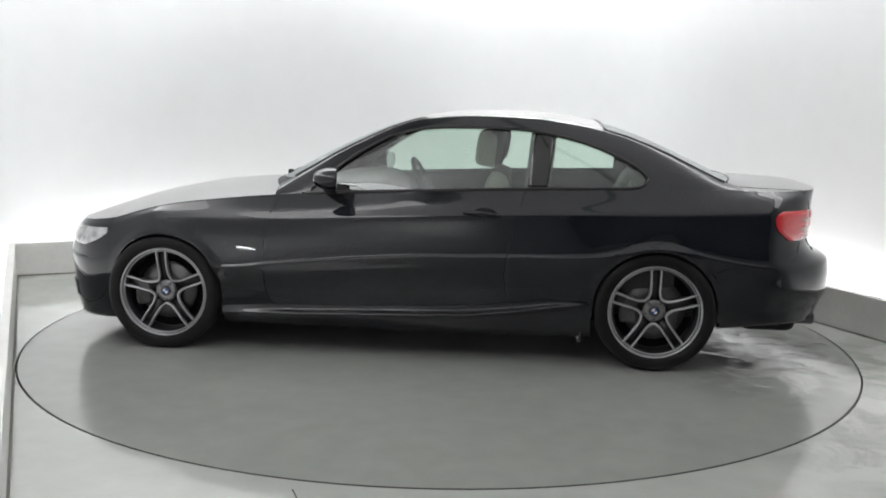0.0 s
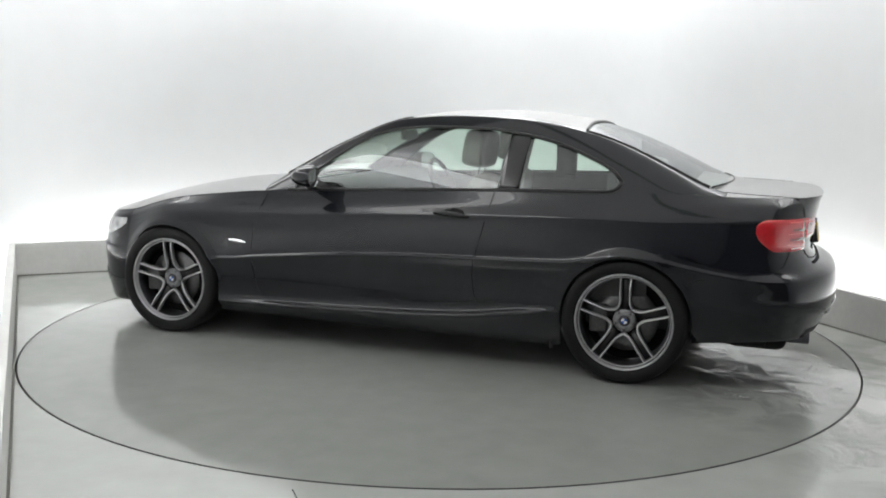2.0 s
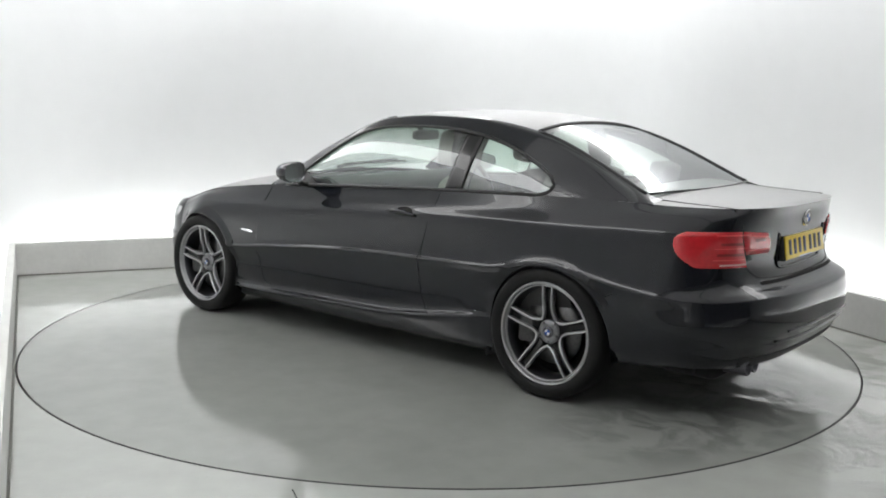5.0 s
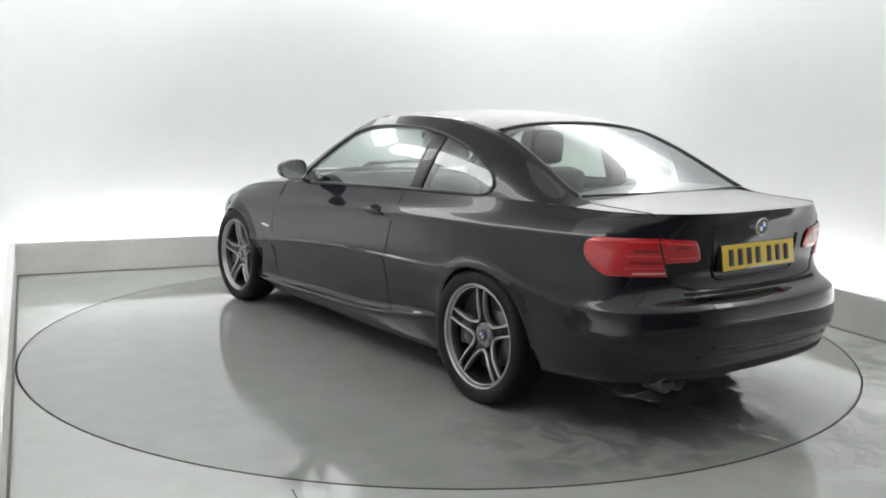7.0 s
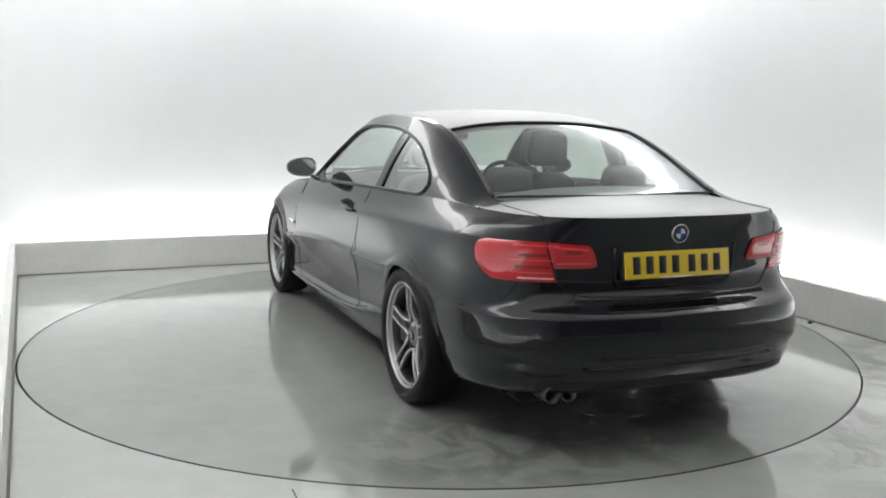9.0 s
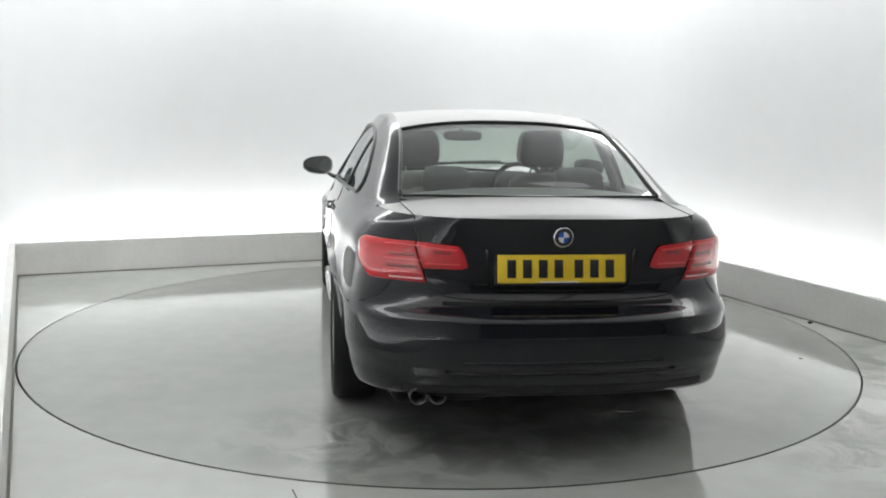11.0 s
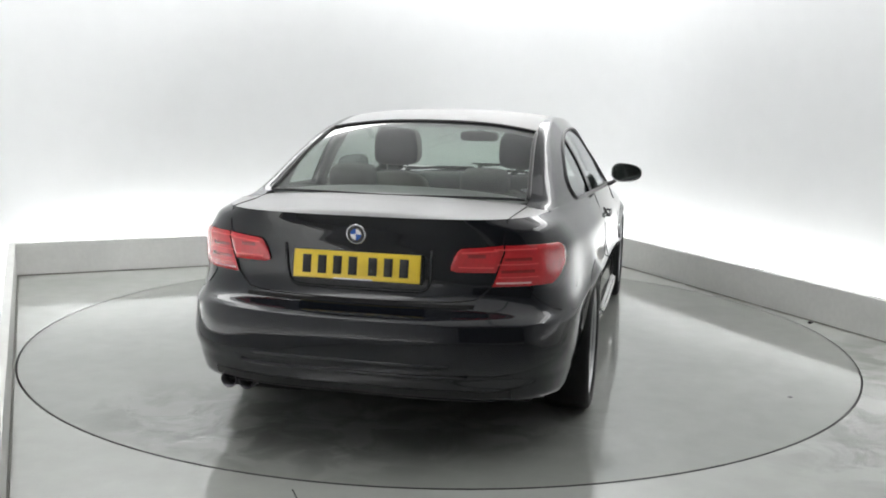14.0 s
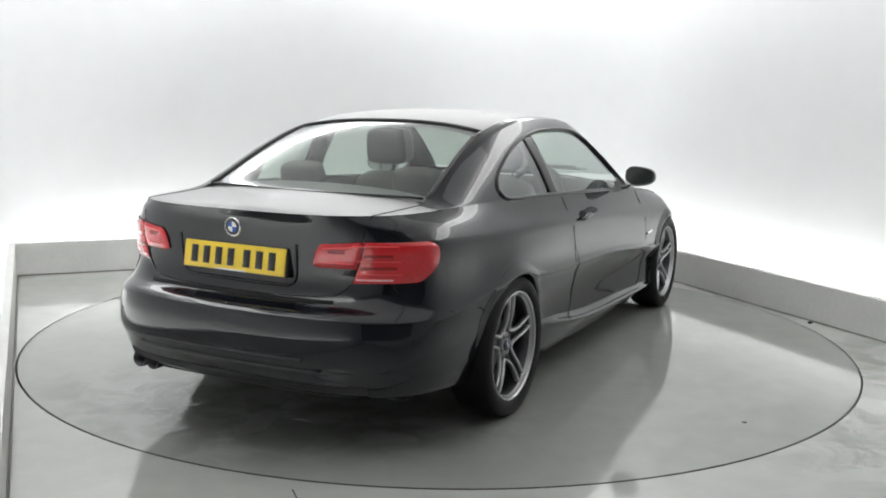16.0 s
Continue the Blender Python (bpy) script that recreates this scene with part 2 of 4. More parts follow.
# ---------------------------------------------------------------- room
def floor_sheet():
    bm = bmesh.new()
    n = 128
    r0 = DISC_R + 0.007
    ring, outer = [], []
    for i in range(n):
        a = 2 * math.pi * i / n
        ring.append(Vector((r0 * math.cos(a), r0 * math.sin(a), 0)))
    x0, x1, y0, y1 = LEFT - TROUGH, RIGHT + TROUGH, FRONT - 0.1, BACK + TROUGH
    inner = []
    for i in range(n):
        a = 2 * math.pi * i / n
        d = Vector((math.cos(a), math.sin(a), 0))
        # room-axis direction
        b = a - radians(ROOM_TURN)
        c, s = math.cos(b), math.sin(b)
        k = min((x1 / c) if c > 1e-9 else 1e9, (x0 / c) if c < -1e-9 else 1e9, (y1 / s) if s > 1e-9 else 1e9, (y0 / s) if s < -1e-9 else 1e9)
        outer.append(d * k)
    deep = [p + Vector((0, 0, -0.05)) for p in ring]
    rows = [deep, ring, [a.lerp(b, 0.5) for a, b in zip(ring, outer)], outer]
    bm = grid_bm(rows, closed=True)
    for cx, cy in ((x0, y0), (x1, y0), (x0, y1), (x1, y1)):
        a = math.atan2(cy, cx) + radians(ROOM_TURN)
        i = int((a / (2 * math.pi) * n) % n)
        q = [bm.verts.new(outer[i]), bm.verts.new(room(cx, cy)), bm.verts.new(outer[(i + 1) % n])]
        bm.faces.new(q)
    bmesh.ops.recalc_face_normals(bm, faces=bm.faces)
    ob = link("floor", bm, M_FLOOR, smooth=False)
    tagged(ob, "polished pale grey epoxy floor, damp and scuffed", "floor", kind="structure")
    pit = grid_bm([[(0, 0, -0.05)] * n, [(p.x * 1.01, p.y * 1.01, -0.05) for p in ring]], closed=True)
    tagged(link("turntable_pit", pit, M_GAP, smooth=False), "dark gap round the turntable", "pit", kind="structure")


def wall_slab(name, ax, ay, bx, by, z0, z1, th, material, label, category="wall", bevel=0.0):
    """A slab along a line in room axes, growing to the left of its direction by th."""
    a, b = room(ax, ay), room(bx, by)
    d = (b - a).normalized()
    nrm = Vector((-d.y, d.x, 0)) * th
    bm = bmesh.new()
    lo = [bm.verts.new(p + Vector((0, 0, z0))) for p in (a, b, b + nrm, a + nrm)]
    hi = [bm.verts.new(p + Vector((0, 0, z1))) for p in (a, b, b + nrm, a + nrm)]
    bm.faces.new(lo)
    bm.faces.new(hi)
    for i in range(4):
        bm.faces.new((lo[i], lo[(i + 1) % 4], hi[(i + 1) % 4], hi[i]))
    bmesh.ops.recalc_face_normals(bm, faces=bm.faces)
    if bevel:
        bmesh.ops.bevel(bm, geom=list(bm.edges), offset=bevel, segments=2, profile=0.5, affect="EDGES")
    ob = link(name, bm, material, smooth=False)
    return tagged(ob, label, category, kind="structure")


def build_room():
    floor_sheet()
    x0, x1, y0, y1 = LEFT - TROUGH, RIGHT + TROUGH, FRONT, BACK + TROUGH
    rad = 1.3
    path = [(x0, y0)]
    path += [(x0 + rad - rad * math.cos(a), y1 - rad + rad * math.sin(a)) for a in np.linspace(0, math.pi / 2, 33)]
    path += [(x1 - rad + rad * math.sin(a), y1 - rad + rad * math.cos(a)) for a in np.linspace(0, math.pi / 2, 33)]
    path += [(x1, y0)]
    rows = [[room(px, py, z) for px, py in path] for z in (-0.02, 0.9, 1.8, CEIL)]
    bm = grid_bm(rows)
    bmesh.ops.recalc_face_normals(bm, faces=bm.faces)
    bmesh.ops.solidify(bm, geom=list(bm.faces), thickness=0.12)
    tagged(link("wall_north", bm, M_WALL, smooth="soft"), "smooth white studio backdrop wall with rounded corners", "wall", kind="structure")
    # unseen wall closing the room; its grey keeps the paint's reflections dark
    wall_slab("wall_south", x0 - 0.2, y0, x1 + 0.2, y0, -0.02, CEIL, -0.2, M_DARKWALL, "unseen grey wall added behind the camera to darken reflections")
    bm = bmesh.new()
    lo = [bm.verts.new(room(x, y, CEIL)) for x, y in ((x0 - .2, y0 - .2), (x1 + .2, y0 - .2), (x1 + .2, y1 + .2), (x0 - .2, y1 + .2))]
    hi = [bm.verts.new(v.co + Vector((0, 0, 0.15))) for v in lo]
    bm.faces.new(lo), bm.faces.new(hi)
    for i in range(4):
        bm.faces.new((lo[i], lo[(i + 1) % 4], hi[(i + 1) % 4], hi[i]))
    bmesh.ops.recalc_face_normals(bm, faces=bm.faces)
    tagged(link("ceiling", bm, M_CEIL, smooth=False), "plain grey ceiling", "ceiling", kind="structure")
    pl = "low pale painted plinth hiding wall-wash lights"
    t = 0.05
    wall_slab("plinth_north", LEFT, BACK, RIGHT, BACK, 0, PLINTH_H, t, M_PLINTH, pl, "plinth", 0.004)
    # the south plinth is unseen and hides no tubes
    wall_slab("plinth_south", RIGHT, FRONT + TROUGH, LEFT, FRONT + TROUGH, 0, PLINTH_H, t, M_PLINTH, pl, "plinth", 0.004)
    wall_slab("plinth_east", RIGHT, BACK + t, RIGHT, FRONT + TROUGH - t, 0, PLINTH_H, t, M_PLINTH, pl, "plinth", 0.004)
    wall_slab("plinth_west", LEFT, FRONT + TROUGH - t, LEFT, BACK + t, 0, PLINTH_H, t, M_PLINTH, pl, "plinth", 0.004)
    # thin dark grey line where plinth meets floor
    g = .004
    for nm, a, b in (("north", (LEFT + g, BACK - g), (RIGHT - g, BACK - g)), ("east", (RIGHT - g, BACK - g), (RIGHT - g, FRONT + TROUGH)), ("west", (LEFT + g, FRONT + TROUGH), (LEFT + g, BACK - g))):
        bm = tube_bm([room(*a, .001), room(*b, .001)], .007, 6)
        tagged(link("trim_" + nm, bm, M_FOOT_LINE), "thin dark grey line at the foot of the plinth", "trim", kind="structure")
    # glowing tubes behind the plinth
    z = 0.10
    for name, a, b in (("north", (LEFT, BACK + 0.2), (RIGHT, BACK + 0.2)), ("east", (RIGHT + 0.2, FRONT + 2.6), (RIGHT + 0.2, BACK + 0.2)), ("west", (LEFT - 0.2, FRONT + 2.6), (LEFT - 0.2, BACK + 0.2))):
        bm = tube_bm([room(*a, z), room(*b, z)], 0.035, 8)
        ob = link("light_tube", bm, M_STRIP)
        tagged(ob, "white fluorescent tube in the trough behind the plinth", "lamp", "wall-wash tubes")
    # added fill tubes under the ceiling, out of view, to brighten the upper walls
    z, d = CEIL - .24, TROUGH - .45
    for a, b in (((LEFT + .15, BACK + d), (RIGHT - .15, BACK + d)), ((RIGHT + d, FRONT + 4.4), (RIGHT + d, BACK - .15)), ((LEFT - d, FRONT + 4.4), (LEFT - d, BACK - .15))):
        ob = link("ceiling_fill_tube", tube_bm([room(*a, z), room(*b, z)], TOP_TUBE, 12), M_TOP_FILL)
        tagged(ob, "added wide glowing tube, out of view under the ceiling, to brighten the backdrop", "lamp", "ceiling tubes")
    # faint joint in the backdrop and a joint in the floor slab
    joint = [room(-1.17 + dx, BACK + TROUGH - dy, z) for z in (.45, 1.12) for dx, dy in ((-.014, 0), (-.008, .003), (.008, .003), (.014, 0))]
    bm = grid_bm([joint[:4], joint[4:]])
    tagged(link("backdrop_joint", bm, M_WALL, smooth=False), "thin pale joint strip in the backdrop", "trim", kind="structure")
    a, b = Vector((-.535, -2.475, .0012)), Vector((.55, -5.4, .0012))
    n = Vector(((b - a).y, -(b - a).x, 0)).normalized() * .0025
    bm = grid_bm([[a - n, a + n], [b - n, b + n]])
    tagged(link("floor_joint", bm, M_GAP, smooth=False), "thin dark joint in the floor", "trim", kind="structure")
    bm = bmesh.new()
    bmesh.ops.create_icosphere(bm, subdivisions=2, radius=.012)
    bm.transform(Matrix.Translation((2.50, .40, .006)) @ Matrix.Diagonal((1.6, 1, .6, 1)))
    tagged(link("pebble", bm, M_GAP), "small dark crumb beside the plinth", "debris")


def build_fill_panels():
    """Added fill panels, out of view under the ceiling, over the near half of the turntable and the camera."""
    glow = mat("fill_panel_glow", (1.0, 1.0, 1.0), 0.5, emit=FILL_PANEL)
    for x0, x1, y0, y1 in ((-2.4, -.05, -5.0, -.5), (.05, 2.4, -5.0, -.5)):
        bm = bmesh.new()
        c = [room(x, y, CEIL - 0.05) for x, y in ((x0, y0), (x1, y0), (x1, y1), (x0, y1))]
        up = [p + Vector((0, 0, 0.05)) for p in c]
        lo, hi = [bm.verts.new(p) for p in c], [bm.verts.new(p) for p in up]
        bm.faces.new(lo)
        for i in range(4):
            bm.faces.new((lo[i], lo[(i + 1) % 4], hi[(i + 1) % 4], hi[i]))
        bmesh.ops.recalc_face_normals(bm, faces=bm.faces)
        ob = link("ceiling_fill_panel", bm, glow, smooth=False)
        tagged(ob, "added wide white fill panel, out of view under the ceiling", "lamp", "ceiling lights")


FILL_PANEL, TOP_TUBE = .36, .20
build_room()
build_fill_panels()

bm = lathe_bm([(0.0001, 0.0), (0.8, 0.0), (1.6, 0.0), (DISC_R - 0.003, 0.0), (DISC_R, -0.003), (DISC_R, -0.045)], 128, "Z")
bmesh.ops.recalc_face_normals(bm, faces=bm.faces)
turntable = tagged(link("turntable", bm, M_TABLE, smooth=False), "round grey epoxy turntable flush with the floor, damp and stained, toned down for the car's shade", "turntable")
bm = lathe_bm([(.0001, .0015), (.010, .0012), (.013, .0004)], 14, "Z")
bm.transform(Matrix.Translation((-.80, -2.0, 0)))
part("floor_mark", bm, M_GAP, turntable, "small dark blemish")
part("edge_band", lathe_bm([(DISC_R - .005, .001), (DISC_R + .0015, .001), (DISC_R + .0015, -.03)], 128, "Z"), M_EDGE, turntable, "thin dark steel edge band")

# ---------------------------------------------------------------- car
car = new("car")
tagged(car, "glossy black two-door coupe with gunmetal double-spoke wheels", "car")
XR, XF = -0.40, 3.10      # where the rear and front corners begin
HUB_Z, ARCH_R, WHEELBASE = 0.325, 0.340, 2.76

# body rails, bottom to top: side keys (x, half width, height), rear end (x, z, squareness), front end (x, z, squareness)
RAILS = [
    ([(-.40, .70, .25), (.35, .70, .16), (2.4, .70, .16), (3.1, .66, .15)], (-.90, .275, 3.0), (3.42, .16, 2.2)),
    ([(-.40, .80, .245), (.36, .79, .155), (1.3, .80, .15), (2.42, .79, .155), (3.1, .74, .14)], (-.955, .285, 2.8), (3.50, .15, 2.1)),
    ([(-.40, .825, .34), (.35, .845, .345), (.53, .868, .333), (.8, .876, .292), (1.1, .878, .265), (1.7, .878, .245), (2.2, .870, .230), (2.42, .85, .225), (3.1, .765, .22)], (-.995, .345, 2.7), (3.53, .22, 2.0)),
    ([(-.40, .828, .365), (.35, .842, .365), (.53, .846, .352), (.8, .845, .318), (1.1, .844, .291), (1.7, .844, .271), (2.2, .844, .256), (2.42, .84, .245), (3.1, .78, .30)], (-1.012, .375, 2.6), (3.54, .31, 2.0)),
    ([(-.40, .840, .45), (.35, .846, .45), (.6, .842, .44), (1.1, .840, .42), (1.7, .841, .40), (2.2, .842, .38), (2.42, .840, .37), (3.1, .785, .36)], (-1.040, .435, 2.6), (3.55, .37, 1.9)),
    ([(-.40, .846, .560), (.0, .868, .60), (.35, .866, .580), (.8, .864, .555), (1.3, .865, .540), (1.7, .866, .512), (2.1, .866, .475), (2.42, .862, .442), (3.1, .79, .43)], (-1.046, .53, 2.6), (3.56, .42, 1.9)),
    ([(-.40, .853, .610), (.0, .886, .672), (.35, .887, .615), (.8, .886, .603), (1.3, .887, .588), (1.7, .888, .560), (2.1, .889, .522), (2.42, .884, .490), (3.1, .79, .49)], (-1.035, .597, 2.55), (3.57, .50, 1.9)),
    ([(-.40, .846, .624), (.0, .877, .686), (.35, .878, .629), (.8, .874, .615), (1.3, .875, .600), (1.7, .876, .572), (2.1, .877, .534), (2.42, .873, .502), (2.76, .874, .680), (3.1, .788, .52)], (-1.01, .613, 2.55), (3.57, .53, 1.9)),
    ([(-.40, .836, .655), (.0, .866, .722), (.35, .867, .668), (.8, .868, .652), (1.3, .869, .638), (1.7, .870, .611), (2.1, .871, .575), (2.42, .868, .550), (2.76, .868, .695), (3.1, .785, .56)], (-.945, .642, 2.6), (3.56, .57, 1.9)),
    ([(-.40, .824, .735), (.0, .852, .775), (.8, .8625, .735), (1.7, .8645, .705), (2.2, .866, .680), (2.76, .858, .715), (3.1, .775, .62)], (-.902, .715, 2.6), (3.54, .62, 1.9)),
    ([(-.40, .811, .868), (0, .838, .856), (.5, .856, .842), (.96, .861, .820), (1.43, .862, .795), (2.06, .857, .762), (2.76, .838, .745), (3.1, .765, .655)], (-.915, .860, 2.6), (3.52, .645, 1.9)),
    ([(-.40, .762, .935), (0, .795, .915), (.5, .822, .892), (.96, .832, .870), (1.43, .834, .848), (2.06, .828, .812), (2.76, .805, .785), (3.1, .75, .69)], (-.928, .940, 2.7), (3.50, .665, 1.9)),
    ([(-.40, .700, .985), (-.24, .722, .987), (.0, .748, .986), (.2, .765, .982), (.81, .796, .964), (1.28, .804, .944), (1.75, .802, .920), (2.1, .792, .900), (2.42, .775, .868), (2.76, .75, .822), (3.1, .715, .728)], (-.945, .987, 2.9), (3.47, .69, 1.9)),
]
RAIL_F = [(curve([(k[0], k[1]) for k in s]), curve([(k[0], k[2]) for k in s]), r, f) for s, r, f in RAILS]


def rail_points(kind, u):
    """All rails' points at a station: rear or front corner (u from 0 at the side to 1 at the centre) or side (u = x)."""
    pts = []
    for fy, fz, rear, front in RAIL_F:
        if kind == "side":
            pts.append(Vector((u, fy(u), fz(u))))
            continue
        x0 = XR if kind == "rear" else XF
        xe, ze, n = rear if kind == "rear" else front
        a = u * math.pi / 2
        s, c = math.sin(a), math.cos(a)
        # the side's own taper runs on into the corner
        e, lead = (1e-3, 0.9) if kind == "rear" else (-1e-3, 0.45)
        ty, tz = (fy(x0 + e) - fy(x0)) / e, (fz(x0 + e) - fz(x0)) / e
        n = n + 0.4
        x = x0 + (xe - x0) * s ** (2 / n)
        y = (fy(x0) + lead * ty * (x - x0)) * max(c, 0.0) ** (2 / n)
        k = s ** 1.6
        pts.append(Vector((x, y, (fz(x0) + lead * tz * (x - x0) * (1 - k)) * (1 - k) + ze * k)))
    return pts


SUB = 4
CREASES = (2, 6, 10)     # rails that stay crisp


def section(kind, u):
    """A dense bottom-to-top line of the body side."""
    p = rail_points(kind, u)
    js = list(range(len(p)))
    cs = [curve(list(zip(js, [q[k] for q in p]))) for k in range(3)]
    out = []
    for j in range((len(p) - 1) * SUB + 1):
        v = Vector([c(j / SUB) for c in cs])
        i = min(j // SUB, len(p) - 2)
        w = 0.85 if (i in CREASES or i + 1 in CREASES) else 0.0
        out.append(v.lerp(p[i].lerp(p[i + 1], j / SUB - i), w))
    return out


def arch_z(x):
    for c in (0.0, WHEELBASE):
        if abs(x - c) < ARCH_R:
            return HUB_Z + math.sqrt(max(ARCH_R ** 2 - (x - c) ** 2, 0))
    return -1.0


def cut_section(line, z):
    out = []
    for i in range(len(line) - 1):
        if line[i].z <= z < line[i + 1].z:
            at = line[i].lerp(line[i + 1], (z - line[i].z) / (line[i + 1].z - line[i].z))
            return [at] * (i + 1) + line[i + 1:]
    return line


def at_height(kind, u, z, out=0.0):
    """The point of the body skin at a station and height, pushed out by a little."""
    line = section(kind, u)
    for i in range(len(line) - 1):
        if line[i].z <= z <= line[i + 1].z:
            p = line[i].lerp(line[i + 1], (z - line[i].z) / max(line[i + 1].z - line[i].z, 1e-9))
            break
    else:
        p = line[-1].copy() if z > line[-1].z else line[0].copy()
    if out:
        if kind == "side":
            d = Vector((0, 1, 0))
        else:
            s = -1 if kind == "rear" else 1
            d = Vector((s * math.sin(u * math.pi / 2), math.cos(u * math.pi / 2), 0))
        p = p + d * out
    return p


SIDE_X = set(np.linspace(XR, XF, 62).round(4).tolist())
for c in (0.0, WHEELBASE):
    SIDE_X = {x for x in SIDE_X if abs(x - c) > ARCH_R + 0.005}
    SIDE_X |= {round(c + ARCH_R * math.cos(a), 5) for a in np.linspace(0, math.pi, 29)}
    SIDE_X |= {round(c - ARCH_R - 0.0008, 5), round(c + ARCH_R + 0.0008, 5)}
SIDE_X = sorted(SIDE_X)
STATIONS = [("rear", u) for u in np.linspace(1, 0, 26)[:-1]] + [("side", x) for x in SIDE_X] + [("front", u) for u in np.linspace(0, 1, 20)[1:]]


def mirror_rows(rows):
    return [[Vector((p.x, -p.y, p.z)) for p in r] for r in rows]


def build_body():
    rows = []
    for kind, u in STATIONS:
        line = section(kind, u)
        if kind == "side":
            za = arch_z(u)
            if abs(u) <= ARCH_R + 1e-6 or abs(u - WHEELBASE) <= ARCH_R + 1e-6:
                za = max(za, HUB_Z)
            if za > 0:
                line = cut_section(line, za)
        rows.append(line)
    bm = grid_bm(rows, weld=False)
    grid_bm(mirror_rows(rows), bm)
    bmesh.ops.recalc_face_normals(bm, faces=bm.faces)
    part("body", bm, M_PAINT, car, "glossy black painted lower body")


def cap_row(x, y, z, zc, n=14, power=2.4):
    """Half a cross-section from a side point over to the middle."""
    out = []
    for k in range(n + 1):
        f = 1 - k / n
        out.append(Vector((x, y * f, zc + (z - zc) * f ** power)))
    return out


HOOD_Z = curve([(1.9, .94), (2.2, .938), (2.41, .926), (2.68, .903), (2.87, .872), (3.06, .829), (3.255, .767), (3.40, .715), (3.47, .69)])
BOOT_Z = curve([(-.945, .987), (-.90, 1.0), (-.80, 1.006), (-.6, 1.012), (-.45, 1.028), (-.3, 1.05)])


def build_hood_and_boot():
    for name, zf, sel, lab in (("bonnet", HOOD_Z, lambda k, x: k == "front" or (k == "side" and x > 2.02), "glossy black bonnet"), ("boot_lid", BOOT_Z, lambda k, x: k == "rear" or (k == "side" and x < -0.27), "glossy black boot lid top")):
        rows = []
        for kind, u in STATIONS:
            if not sel(kind, u):
                continue
            p = rail_points(kind, u)[-1]
            zc = max(zf(p.x), p.z)
            rows.append(cap_row(p.x, p.y, p.z, zc))
        bm = grid_bm(rows, weld=False)
        grid_bm(mirror_rows(rows), bm)
        bmesh.ops.recalc_face_normals(bm, faces=bm.faces)
        part(name, bm, M_PAINT_WET, car, lab)


# greenhouse: lines in side view
DLO = curve([(.062, 1.04), (.075, 1.062), (.107, 1.088), (.233, 1.152), (.36, 1.203), (.515, 1.246), (.64, 1.270), (.8, 1.287), (.986, 1.292), (1.15, 1.290), (1.30, 1.279), (1.46, 1.244), (1.62, 1.164), (1.787, 1.045), (1.92, .93)])
RAIL_Z = curve([(-.46, .99), (-.36, 1.015), (-.28, 1.05), (-.12, 1.127), (.037, 1.197), (.2, 1.256), (.36, 1.295), (.515, 1.322), (.675, 1.342), (1.0, 1.352), (1.32, 1.330), (1.475, 1.283), (1.63, 1.210), (1.79, 1.127), (1.95, 1.03), (2.06, .965), (2.12, .93)])
RAIL_Y = curve([(-.46, .655), (-.36, .645), (-.12, .617), (.2, .585), (.5, .573), (1.0, .570), (1.3, .575), (1.5, .598), (1.8, .655), (2.06, .715), (2.12, .73)])
TOP_Z = curve([(-.50, 1.016), (-.42, 1.040), (-.3, 1.098), (-.1, 1.190), (.1, 1.270), (.3, 1.330), (.5, 1.366), (.7, 1.384), (.9, 1.390), (1.1, 1.384), (1.3, 1.358), (1.5, 1.310), (1.7, 1.235), (1.9, 1.142), (2.1, 1.032), (2.27, .93)])
BELT_Y, BELT_Z = RAIL_F[-1][0], RAIL_F[-1][1]
DLO_REAR, DLO_FRONT = 0.062, 1.915
DLO_LOW = curve([(.062, 1.035), (.070, 1.012), (.085, .999), (.11, .989), (.15, .983), (.2, BELT_Z(.2))])


def dlo_bottom(x):
    return max(DLO_LOW(x), BELT_Z(x)) if x < .2 else BELT_Z(x)



def side_y(x, z):
    """Half width of the cabin side between belt and roof rail."""
    zb, yb, zr, yr = BELT_Z(x), BELT_Y(x), RAIL_Z(x), RAIL_Y(x)
    t = min(max((z - zb) / max(zr - zb, 1e-3), 0), 1)
    return yb + (yr - yb) * (t * 0.72 + 0.28 * t ** 3.2)


def roof_row(x, n=16):
    zr, yr = RAIL_Z(x), RAIL_Y(x)
    zc = max(TOP_Z(x), zr + 0.002)
    rows = []
    for k in range(n + 1):
        f = 1 - k / n
        rows.append(Vector((x, yr * f, zc + (zr - zc) * f ** 2.6)))
    return rows


def glass_line_front(y):   # x of the windscreen's top edge
    return 1.40 - 0.10 * (y / .6) ** 2


def glass_line_rear(y):    # x of the rear window's top edge
    return 0.315 - 0.03 * (y / .6) ** 2


